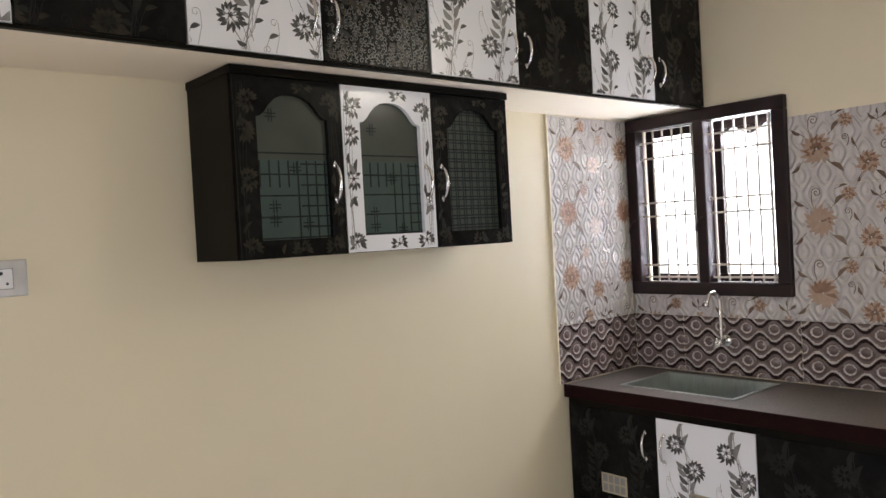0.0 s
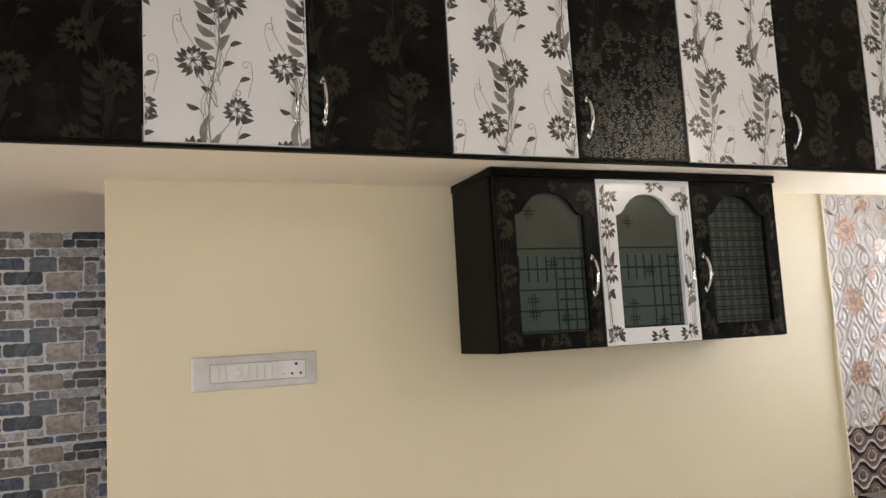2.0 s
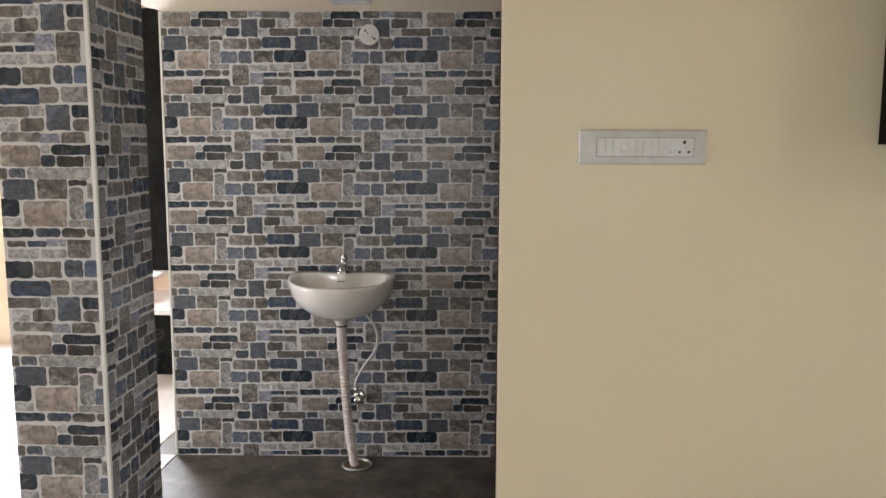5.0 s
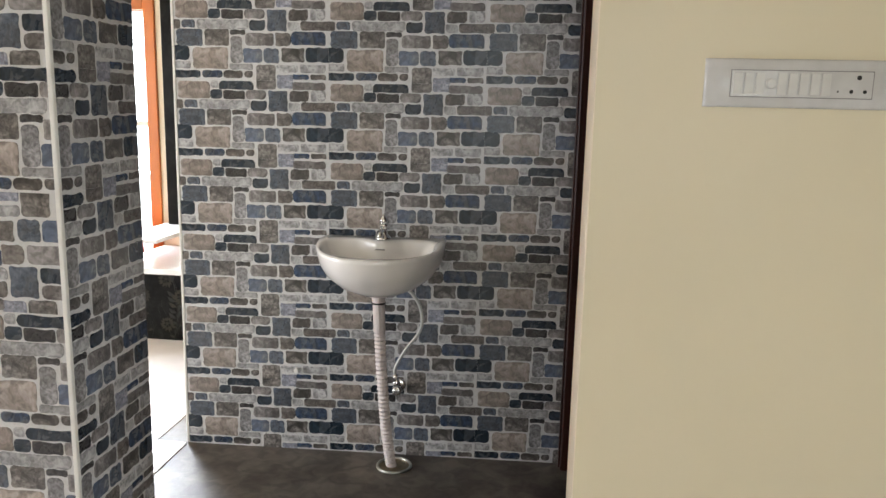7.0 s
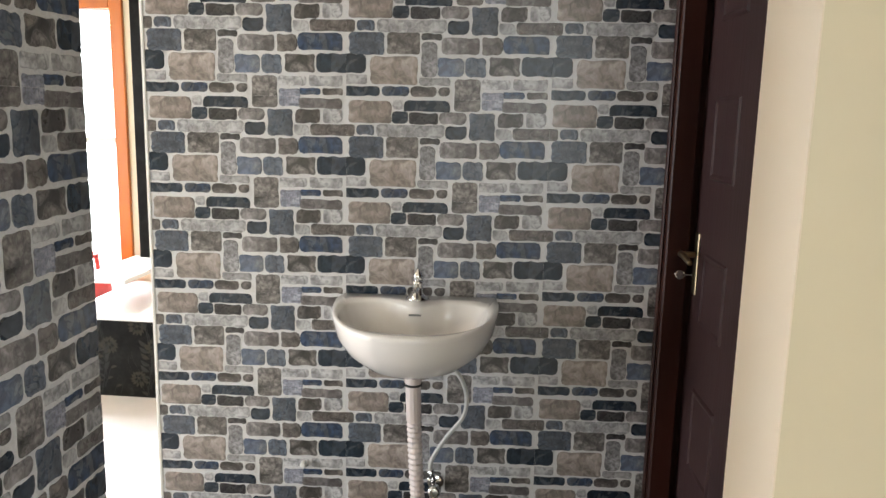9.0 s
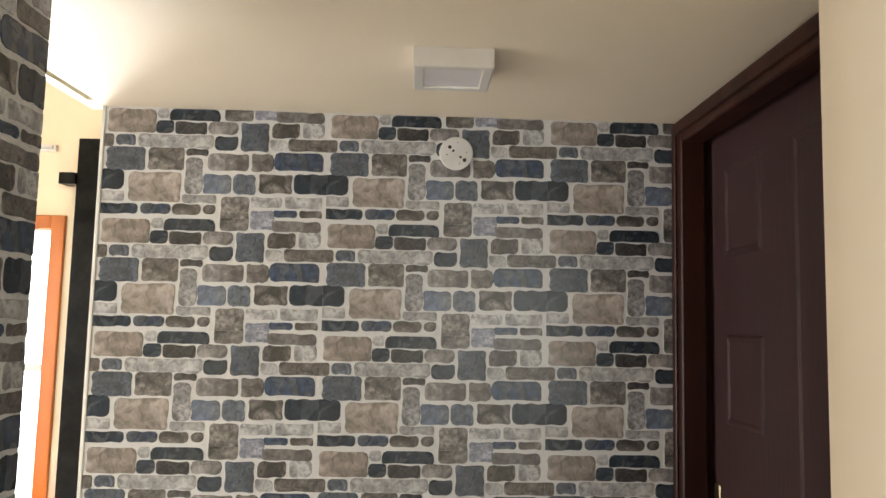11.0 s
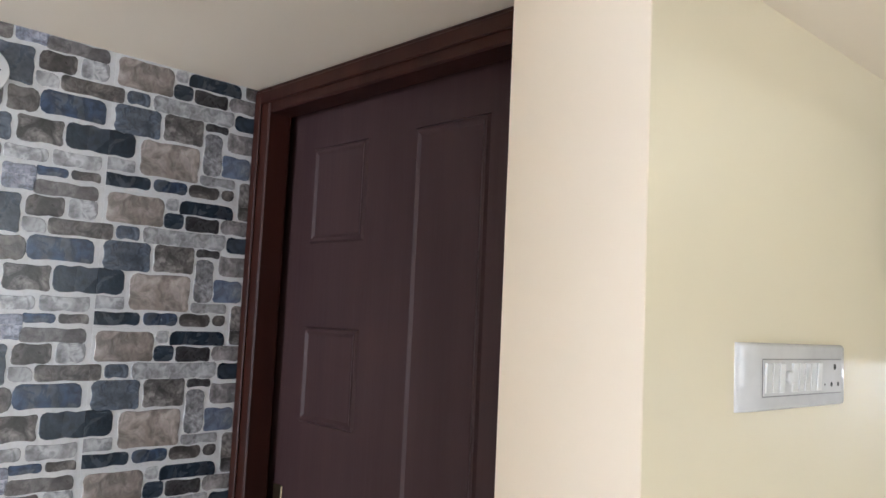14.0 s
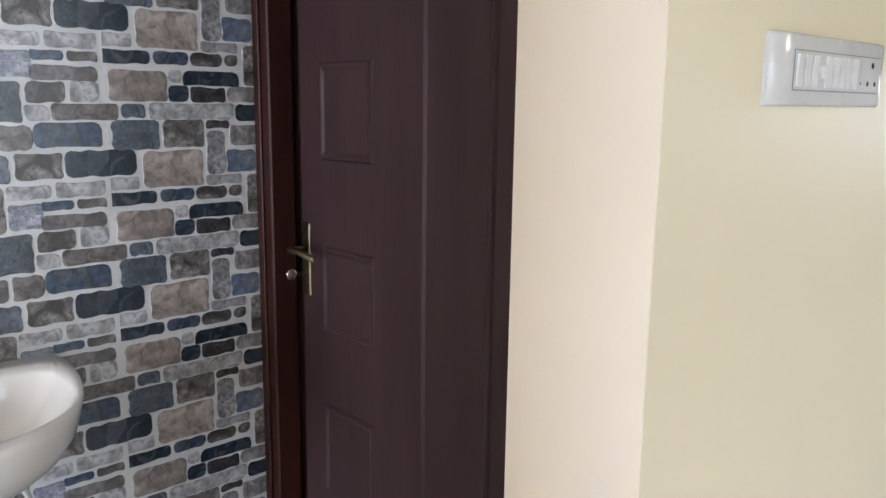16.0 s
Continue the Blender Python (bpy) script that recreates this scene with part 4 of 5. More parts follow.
def base_unit(y0, y1, dark, handle_y=None, vent=None):
    c = thing("base_cabinet", (FX + 0.3, (y0 + y1) / 2, 0), 0, ("black laminate" if dark else "white flower-printed laminate") + " base cabinet under the worktop", "cabinet", "cabinets under the worktop")
    part("body", boxes(((PX + 0.020, y0 + 0.001, 0.0), (EX - 0.02, y1 - 0.001, TOP - 0.20))), BLACK_EDGE, c)
    part("top_rail", boxes(((PX + 0.004, y0 + 0.001, TOP - 0.10), (PX + 0.020, y1 - 0.001, TOP - 0.032))), BLACK_EDGE, c)
    door = part("door", box(bmesh.new(), (PX, y0 + 0.0015, 0.06), (PX + 0.018, y1 - 0.0015, TOP - 0.100), 0.0015), BLACK_LAM if dark else WHITE_LAM, c)
    bm = vine_mesh(y1 - y0 - 0.006, TOP - 0.165, 0.143, 0.246, int(100 * y1))
    bm.transform(Matrix.Translation((PX - 0.0005, y1 - 0.003, 0.062)) @ Matrix.Rotation(radians(-90), 4, "Z"))
    part("flower_print", bm, [GHOST, GHOST, GHOST, BLACK_LAM] if dark else [INK, INK_SOFT, INK_PALE, WHITE_LAM], door, "faint smoky flowers" if dark else "charcoal flowers")
    if handle_y:
        add_handle(door, pose(PX, handle_y, 0.545, 0, 0, -90))
    if vent:
        v = part("vent", box(bmesh.new(), (PX - 0.004, vent[0], vent[2]), (PX - 0.0005, vent[1], vent[3]), 0.001), VENT, door, "beige slotted vent grille")
        for k in range(4):
            a = vent[0] + 0.010 + k * 0.033
            for j in range(2):
                zz = vent[2] + 0.010 + j * 0.042
                part("slot", boxes(((PX - 0.0046, a, zz), (PX - 0.0041, a + 0.025, zz + 0.034))), LINE, v)


base_unit(2.10, NY - 0.004, True, 2.155, (2.268, 2.412, 0.285, 0.378))
base_unit(1.635, 2.10, False, 2.060, (1.80, 1.94, 0.285, 0.378))
base_unit(1.10, 1.635, True)
base_unit(0.60, 1.10, False)

# ---- switchboard on the cream wall ----
SXA, SXB, SZA, SZB = 0.190, 0.583, 1.432, 1.538
sw = thing("switchboard", ((SXA + SXB) / 2, NY, 1.484), 0, "long white switchboard with switches and socket on cream wall", "switchboard")
bm = bmesh.new()
end = [(0.0, 0.0), (0.0006, 0.0030), (0.006, 0.0066), (0.013, 0.0100), (0.021, 0.0130), (0.030, 0.0155), (0.040, 0.0170), (0.050, 0.0175)]
pts = [(SXA + x, d) for x, d in end] + [(SXB - 0.7 * x, d) for x, d in reversed(end)]
rows = [[bm.verts.new((x, NY - 0.0005 - d * f, z)) for x, d in pts] for z, f in ((SZA, 0.0), (SZA, 0.5), (SZA + 0.002, 0.86), (SZA + 0.006, 1.0), (SZB - 0.006, 1.0), (SZB - 0.002, 0.86), (SZB, 0.5), (SZB, 0.0))]
for low, high in zip(rows, rows[1:]):
    for k in range(len(pts) - 1):
        bm.faces.new((low[k], low[k + 1], high[k + 1], high[k])).smooth = True
bmesh.ops.remove_doubles(bm, verts=bm.verts, dist=0.00005)
plate = part("plate", bm, PLASTIC, sw, "glossy white cover plate")
MX0, MX1, MZ0, MZ1 = 0.243, 0.543, 1.4540, 1.5140
yf = NY - 0.0180
part("module_gap", boxes(((MX0, yf - 0.0008, MZ0), (MX1, yf - 0.0002, MZ1))), LINE, plate, "grey outline of the module row")
part("module_field", boxes(((MX0 + 0.0022, yf - 0.0020, MZ0 + 0.0022), (MX1 - 0.0022, yf - 0.0009, MZ1 - 0.0022))), PLASTIC, plate)
step = 0.0232
for k in range(9):
    x = MX0 + 0.006 + step * k
    if k == 3:
        ob = part("regulator_knob", disc(bmesh.new(), (x + 0.010, yf - 0.0021, 1.4840), (0, -1, 0), 0.011, 0.008, 20, 0.002), SWITCH, plate, "round fan regulator knob")
        continue
    bm = bmesh.new()
    v = [bm.verts.new(p) for p in ((x, yf - 0.0021, 1.4605), (x + 0.0195, yf - 0.0021, 1.4605), (x + 0.0195, yf - 0.0021, 1.5075), (x, yf - 0.0021, 1.5075), (x + 0.001, yf - 0.0040, 1.4615), (x + 0.0185, yf - 0.0040, 1.4615), (x + 0.0185, yf - 0.0056, 1.5065), (x + 0.001, yf - 0.0056, 1.5065))]
    for q in ((0, 1, 2, 3), (4, 5, 6, 7), (0, 1, 5, 4), (1, 2, 6, 5), (2, 3, 7, 6), (3, 0, 4, 7)):
        bm.faces.new([v[i] for i in q])
    part("switch", bm, SWITCH, plate)
for hx, hz, r in ((0.512, 1.5000, 0.0052), (0.498, 1.4700, 0.0042), (0.526, 1.4700, 0.0042), (0.470, 1.4700, 0.0022)):
    part("socket_hole", disc(bmesh.new(), (hx, yf - 0.0021, hz), (0, -1, 0), r, 0.0004, 14), HOLE, plate, "dark socket hole")

# ---- washing corner, in its own frame: x along the stone wall (0 at its right end), -y towards the room ----
CORNER = (-0.020, 3.750, 0.0)
WALL_L = -1.560
wash = Matrix.Translation(CORNER) @ Matrix.Rotation(radians(SKEW), 4, "Z")


def wash_thing(name, local, label, category, kind="", group=""):
    p = wash @ Vector(local)
    return thing(name, p, SKEW, label, category, group, kind)


# the round lid on the wall
rose = wash_thing("wall_box_cover", (-0.612, 0, 1.993), "round white plastic wiring cover on the stone tiles", "cover plate")
part("lid", disc(bmesh.new(), (0, -0.004, 0), (0, -1, 0), 0.046, 0.008, 32, 0.002), PLASTIC, rose, world=False, smooth=False)
for hx, hz, r in ((-0.018, 0.017, 0.0050), (-0.008, 0.007, 0.0036), (0.012, -0.010, 0.0036), (0.023, -0.018, 0.0056), (0.028, 0.004, 0.0018), (-0.025, -0.004, 0.0018), (0.010, -0.028, 0.0016), (0.004, 0.030, 0.0014)):
    part("screw_hole", disc(bmesh.new(), (hx, -0.0121, hz), (0, -1, 0), r, 0.0003, 12), HOLE, rose, "dark screw hole", world=False)

# square surface lamp under the slab
led = wash_thing("ceiling_light", (-0.645, -0.455, ZC), "square white surface-mounted ceiling lamp, switched off", "ceiling lamp")
h = 0.083
edge = [[(x * q, y * q, z) for x, y in ((-1, -1), (1, -1), (1, 1), (-1, 1))] for q, z in ((h, -0.0005), (h, -0.040), (h - 0.002, -0.042), (h - 0.020, -0.042), (h - 0.022, -0.040), (h - 0.022, -0.0005))]
bm = loft(bmesh.new(), edge + edge[:1], False)
bmesh.ops.remove_doubles(bm, verts=bm.verts, dist=0.0001)
part("housing", bm, LAMP_WHITE, led, world=False)
part("diffuser", boxes(((-h + 0.0225, -h + 0.0225, -0.038), (h - 0.0225, h - 0.0225, -0.030))), DIFFUSER, led, "lilac-white frosted diffuser", world=False)

# ---- wash basin ----
basin = wash_thing("wash_basin", (-0.735, 0, 0.688), "white glazed half-round wall-hung wash basin on the stone tiles", "wash basin")


def basin_ring(hw, depth, z, yb=-0.002, side=0.07, bulge=0.0, soft=0.0):
    """A ring flat at the wall, with short straight sides and a half-round front; the back may bulge forward round the tap."""
    pts = [(hw * (0.955 + 0.045 * f), yb - soft * (1 - f) - side * f, z) for f in (0.0, 0.35, 0.7)]
    for k in range(25):
        a = math.pi * k / 24
        c = math.cos(a)
        pts.append((hw * math.copysign(abs(c) ** 0.86, c), yb - side - (depth - side) * math.sin(a) ** 0.94, z))
    pts += [(-hw * (0.955 + 0.045 * f), yb - soft * (1 - f) - side * f, z) for f in (0.7, 0.35, 0.0)]
    for k in range(1, 16):
        u = -1 + k / 8
        pts.append((hw * 0.955 * u, yb - bulge * math.exp(-(u * hw / 0.055) ** 2) - soft * abs(u) ** 5, z))
    return pts


RIM = 0.222
rings = [basin_ring(0.050, 0.16, 0.024, side=0.05), basin_ring(0.105, 0.235, 0.034, side=0.055), basin_ring(0.165, 0.305, 0.064, side=0.06), basin_ring(0.208, 0.356, 0.104), basin_ring(0.232, 0.388, 0.150), basin_ring(0.243, 0.404, RIM - 0.020), basin_ring(0.244, 0.406, RIM - 0.006), basin_ring(0.241, 0.402, RIM),
         basin_ring(0.216, 0.292, RIM - 0.0005, -0.078, 0.10, 0.052, 0.022), basin_ring(0.211, 0.284, RIM - 0.008, -0.081, 0.10, 0.052, 0.024), basin_ring(0.200, 0.268, RIM - 0.04, -0.086, 0.09, 0.046, 0.026), basin_ring(0.172, 0.230, RIM - 0.085, -0.098, 0.08, 0.034, 0.028), basin_ring(0.110, 0.160, RIM - 0.122, -0.13, 0.05, 0.012, 0.02), basin_ring(0.035, 0.060, RIM - 0.135, -0.19, 0.02)]
# the rim falls a little towards the room
rings = [[(x, y, z - 0.018 * min(1.0, max(0.0, (-y - 0.08) / 0.30)) * max(0.0, (z - 0.10) / (RIM - 0.10))) for x, y, z in ring] for ring in rings]
part("bowl", loft(bmesh.new(), rings, True, True), CERAMIC, basin, world=False, smooth=True)
part("waste", disc(bmesh.new(), (0, -0.215, RIM - 0.134), (0, 0, 1), 0.024, 0.003, 18, 0.001), CHROME, basin, "chrome waste ring", world=False)
part("overflow_mark", boxes(((-0.018, -0.1385, RIM - 0.030), (0.018, -0.1325, RIM - 0.026))), LINE, basin, "small grey maker's mark", world=False)
tap2 = wash_thing("basin_tap", (-0.735, -0.055, 0.688 + RIM), "small chrome pillar tap on the wash basin", "tap")
part("body", tube(bmesh.new(), [(0, 0, 0.0), (0, 0, 0.006), (0, 0, 0.014), (0, 0, 0.022), (0, 0, 0.05), (0, 0, 0.056)], [0.036, 0.034, 0.022, 0.016, 0.015, 0.018], 16), CHROME, tap2, world=False, smooth=True)
part("spout", tube(bmesh.new(), curve([(0, -0.008, 0.032), (0, -0.05, 0.040), (0, -0.085, 0.034), (0, -0.092, 0.020)], 5), 0.0095, 10), CHROME, tap2, world=False, smooth=True)
part("knob", tube(bmesh.new(), [(0, 0, 0.056), (0, 0, 0.062), (0, 0, 0.078), (0, 0, 0.088), (0, 0, 0.094)], [0.008, 0.015, 0.013, 0.006, 0.004], 12), CHROME, tap2, world=False, smooth=True)

pipe = wash_thing("waste_pipe", (-0.735, -0.10, 0.02), "white corrugated plastic waste pipe from basin to floor", "pipe")
bm = bmesh.new()
run = curve([(0.0, -0.062, 0.672), (0.004, -0.057, 0.55), (0.014, -0.046, 0.35), (0.028, -0.030, 0.15), (0.048, -0.014, -0.018)], 24)
tube(bm, run, [0.0180 if k % 2 and k > 24 else 0.0228 for k in range(len(run))], 14)
part("corrugated_hose", bm, PVC, pipe, world=False)
part("trap_nut", tube(bmesh.new(), [(0, -0.062, 0.7020), (0, -0.062, 0.6860), (0, -0.062, 0.6840), (0, -0.062, 0.6660)], [0.034, 0.034, 0.026, 0.024], 18), PVC, pipe, world=False)
part("washer", tube(bmesh.new(), [(0, -0.062, 0.6655), (0, -0.062, 0.6600)], 0.027, 18), HOLE, pipe, "dark rubber ring", world=False)
drain = wash_thing("floor_drain", (-0.675, -0.115, 0.0), "round steel floor drain ring, stained", "drain")
bm = bmesh.new()
tube(bm, [(0.066 * math.cos(a), 0.066 * math.sin(a), 0.006) for a in np.linspace(0, 2 * math.pi, 33)], 0.006, 8, cap=False)
part("ring", bm, STEEL, drain, world=False, smooth=True)
part("plate", disc(bmesh.new(), (0, 0, 0.001), (0, 0, 1), 0.062, 0.003, 24), BRASS, drain, world=False)
valve = wash_thing("angle_valve", (-0.672, -0.01, 0.305), "chrome angle valve on the stone tiles", "valve")
part("flange", disc(bmesh.new(), (0, 0.006, 0), (0, -1, 0), 0.027, 0.012, 20, 0.004), CHROME, valve, world=False, smooth=True)
part("stem", tube(bmesh.new(), [(0, 0, 0), (0, -0.05, 0)], 0.011, 12), CHROME, valve, world=False, smooth=True)
part("knob", tube(bmesh.new(), [(0, -0.05, 0), (0, -0.054, 0), (0, -0.075, 0), (0, -0.078, 0)], [0.012, 0.021, 0.019, 0.012], 12), CHROME, valve, world=False, smooth=True)
part("outlet", tube(bmesh.new(), [(0, -0.03, 0.0), (-0.012, -0.03, 0.04)], 0.009, 10), CHROME, valve, world=False, smooth=True)
hose = wash_thing("water_hose", (-0.672, -0.04, 0.34), "grey-white flexible water hose under the basin", "hose")
part("hose", tube(bmesh.new(), curve([(-0.012, 0.0, 0.0), (-0.012, -0.004, 0.05), (0.03, -0.012, 0.13), (0.085, -0.018, 0.21), (0.090, -0.025, 0.29), (0.055, -0.030, 0.36), (0.0, -0.035, 0.40)], 8), 0.0068, 10), HOSE, hose, world=False, smooth=True)
part("ferrule", tube(bmesh.new(), [(-0.012, 0, -0.006), (-0.012, -0.002, 0.02)], 0.0095, 10), CHROME, hose, world=False, smooth=True)
spare = wash_thing("pipe_stub", (-1.095, 0, 0.345), "small white plugged water outlet in the stone tiles", "pipe stub")
part("plug", disc(bmesh.new(), (0, 0.004, 0), (0, -1, 0), 0.010, 0.026, 12, 0.003), TRIM, spare, world=False)

# ---- panelled door ----
DX = -0.035
DY0, DY1 = 2.866, 3.748
dr = thing("door_1", (0.07, 3.29, 0), 0, "dark brown moulded panel door in a maroon frame, closed", "door", kind="structure")
for lo, hi in (((DX, 3.680, 0), (0.030, DY1, ZC - 0.002)), ((0.0302, 3.715, 0), (0.125, DY1, ZC - 0.002)), ((DX, DY0, 0), (0.125, DY0 + 0.018, ZC - 0.002)), ((DX, DY0 + 0.0182, ZC - 0.068), (0.030, 3.6798, ZC - 0.002)), ((0.0302, DY0 + 0.0182, ZC - 0.040), (0.125, 3.7148, ZC - 0.002))):
    part("door_frame", box(bmesh.new(), lo, hi, 0.004), FRAME_WOOD, dr)
# stepped inner moulding of the frame
part("frame_moulding", boxes(((DX - 0.007, DY1 - 0.036, 0), (DX - 0.0002, DY1 - 0.010, ZC - 0.013)), ((DX - 0.007, DY0 + 0.010, ZC - 0.044), (DX - 0.0002, DY1 - 0.036, ZC - 0.013)), bevel=0.0025), FRAME_WOOD, dr)
LX = 0.052
ly0, ly1, lz1 = DY0 + 0.021, 3.7125, ZC - 0.043
leaf_ob = part("door_leaf", boxes(((LX, ly0, 0.008), (LX + 0.035, ly1, lz1))), DOOR_SKIN, dr, "dark brown grained door leaf")


def raised_panel(y0, y1, z0, z1):
    """A moulding round a panel, bevelled on both sides, with the panel inside it."""
    bm = bmesh.new()
    offs = ((0.0, 0.0), (0.005, 0.0055), (0.011, 0.0055), (0.019, 0.0012))
    rings = [[(LX - d, y0 + o, z0 + o), (LX - d, y1 - o, z0 + o), (LX - d, y1 - o, z1 - o), (LX - d, y0 + o, z1 - o)] for o, d in offs]
    loft(bm, rings, True)
    part("panel", bm, DOOR_SKIN, leaf_ob)


for z0, z1 in ((1.715, 1.945), (1.298, 1.520), (0.885, 1.095), (0.46, 0.70), (0.12, 0.34)):
    raised_panel(3.394, 3.600, z0, z1)
raised_panel(3.030, 3.240, 0.12, 1.945)
lock = part("handle_plate", box(bmesh.new(), (LX - 0.006, 3.6470, 0.960), (LX - 0.0005, 3.6840, 1.142), 0.003), BRASS, leaf_ob, "tarnished brass lever handle plate")
bm = bmesh.new()
tube(bm, [(LX - 0.006, 3.6660, 1.077), (LX - 0.045, 3.6660, 1.077)], 0.009, 10)
part("spindle", bm, BRASS, lock, smooth=True)
bm = bmesh.new()
tube(bm, curve([(LX - 0.046, 3.6700, 1.077), (LX - 0.050, 3.6370, 1.080), (LX - 0.049, 3.5920, 1.075), (LX - 0.046, 3.5670, 1.069)], 5), [0.0095] * 4 + [0.0085] * 8 + [0.0075] * 4, 10)
part("lever", bm, BRASS, lock, smooth=True)
part("key", tube(bmesh.new(), [(LX - 0.006, 3.6660, 1.017), (LX - 0.034, 3.6660, 1.017)], 0.0028, 8), CHROME, lock, "steel key in the lock")
part("key_bow", tube(bmesh.new(), [(LX - 0.046, 3.6635, 1.017), (LX - 0.046, 3.6640, 1.017), (LX - 0.046, 3.6680, 1.017), (LX - 0.046, 3.6685, 1.017)], [0.011, 0.0135, 0.0135, 0.011], 18), CHROME, lock, "round key bow", smooth=True)

hinge = Matrix.Translation((DX, DY1, 0))
dr.matrix_basis = hinge @ Matrix.Rotation(radians(SKEW), 4, "Z") @ hinge.inverted() @ dr.matrix_basis

# ---- living room beyond the pillar ----
tv = thing("tv_unit", (-2.0, 5.35, 0), 0, "low black laminate television unit with white marble top", "tv unit")
drawer = part("drawer_front", box(bmesh.new(), (-2.64, 5.00, 0.0), (-1.32, 5.02, 0.41), 0.002), BLACK_LAM, tv)
bm = vine_mesh(1.31, 0.40, 0.12, 0.10, 9)
bm.transform(Matrix.Translation((-2.635, 4.9994, 0.005)))
part("flower_print", bm, [GHOST_B, GHOST, GHOST, BLACK_LAM], drawer, "faint smoky flowers")
part("body", boxes(((-2.64, 5.021, 0.0), (-1.32, 5.69, 0.41))), BLACK_EDGE, tv)
part("top", box(bmesh.new(), (-2.68, 4.96, 0.411), (-1.32, 5.695, 0.445), 0.003), MARBLE, tv, "white marble top")
part("shelf", box(bmesh.new(), (-2.66, 5.05, 0.575), (-2.40, 5.695, 0.60), 0.003), MARBLE, tv, "white marble shelf")
part("back_panel", box(bmesh.new(), (-2.605, 5.62, 0.602), (-1.32, 5.695, 2.46), 0.002), BLACK_LAM, tv, "tall black back panel")
part("side_shelf", box(bmesh.new(), (-2.69, 5.60, 2.215), (-2.606, 5.695, 2.275), 0.002), BLACK_LAM, tv)
gas = thing("gas_cylinder", (-2.87, 5.45, 0), 0, "red painted steel gas cylinder beside the tall window", "gas cylinder")
part("body", tube(bmesh.new(), [(0, 0, z) for z in (0.035, 0.05, 0.09, 0.14, 0.44, 0.49, 0.53, 0.555, 0.565)], [0.09, 0.12, 0.148, 0.158, 0.158, 0.148, 0.118, 0.07, 0.035], 28), RED_PAINT, gas, world=False, smooth=True)
part("foot_ring", tube(bmesh.new(), [(0.118 * math.cos(a), 0.118 * math.sin(a), 0.02) for a in np.linspace(0, 2 * math.pi, 33)], 0.019, 8, cap=False), RED_PAINT, gas, world=False, smooth=True)
part("valve", tube(bmesh.new(), [(0, 0, 0.56), (0, 0, 0.60), (0, 0, 0.602), (0, 0, 0.615)], [0.018, 0.018, 0.024, 0.022], 14), BRASS, gas, "brass valve", world=False, smooth=True)
part("collar", tube(bmesh.new(), [(0.085 * math.cos(a), 0.085 * math.sin(a), 0.632) for a in np.linspace(0, 2 * math.pi, 33)], 0.011, 8, cap=False), RED_PAINT, gas, "round carrying collar", world=False, smooth=True)
for k in range(3):
    a = 2 * math.pi * k / 3 + 0.3
    part("collar_stay", tube(bmesh.new(), [(0.095 * math.cos(a), 0.095 * math.sin(a), 0.53), (0.085 * math.cos(a), 0.085 * math.sin(a), 0.628)], 0.012, 8), RED_PAINT, gas, world=False, smooth=True)
w2 = thing("window_2", (-3.15, 5.7, 0.15), 0, "tall orange painted wooden living room window", "window", kind="structure")
part("window_frame", boxes(((-3.60, 5.68, 0.152), (-3.52, 5.78, 2.058)), ((-2.755, 5.68, 0.152), (-2.68, 5.78, 2.058)), ((-3.52, 5.68, 1.985), (-2.755, 5.78, 2.058)), ((-3.52, 5.68, 0.152), (-2.755, 5.78, 0.22)), bevel=0.004), ORANGE, w2)
g = part("pane", boxes(((-3.52, 5.735, 0.22), (-2.755, 5.739, 1.985))), CLEAR, w2, "clear glass")
g.visible_shadow = False
part("transom", boxes(((-3.52, 5.72, 1.24), (-2.755, 5.733, 1.275))), GRILLE, w2, "pale cross bar")
d2 = thing("door_2", (-4.25, 5.72, 0), 0, "orange painted wooden door, closed", "door", kind="structure")
part("door_frame", boxes(((-4.72, 5.69, 0), (-4.65, 5.80, 2.058)), ((-3.85, 5.69, 0), (-3.78, 5.80, 2.058)), ((-4.65, 5.69, 1.99), (-3.85, 5.80, 2.058)), bevel=0.004), ORANGE, d2)
part("door_leaf", boxes(((-4.648, 5.72, 0.006), (-3.852, 5.755, 1.988))), ORANGE, d2)
for z0, z1 in ((0.15, 0.85), (1.05, 1.85)):
    part("panel", box(bmesh.new(), (-4.50, 5.706, z0), (-4.0, 5.7195, z1), 0.006), ORANGE, d2)
tl = thing("tube_light", (-3.1, 5.69, 2.42), 0, "slim white tube light on the living room wall", "lamp")
part("batten", box(bmesh.new(), (-3.5, 5.665, 2.40), (-2.75, 5.698, 2.435), 0.003), LAMP_WHITE, tl)
part("tube", tube(bmesh.new(), [(-3.49, 5.652, 2.418), (-2.76, 5.652, 2.418)], 0.012, 10), DIFFUSER, tl, smooth=True)

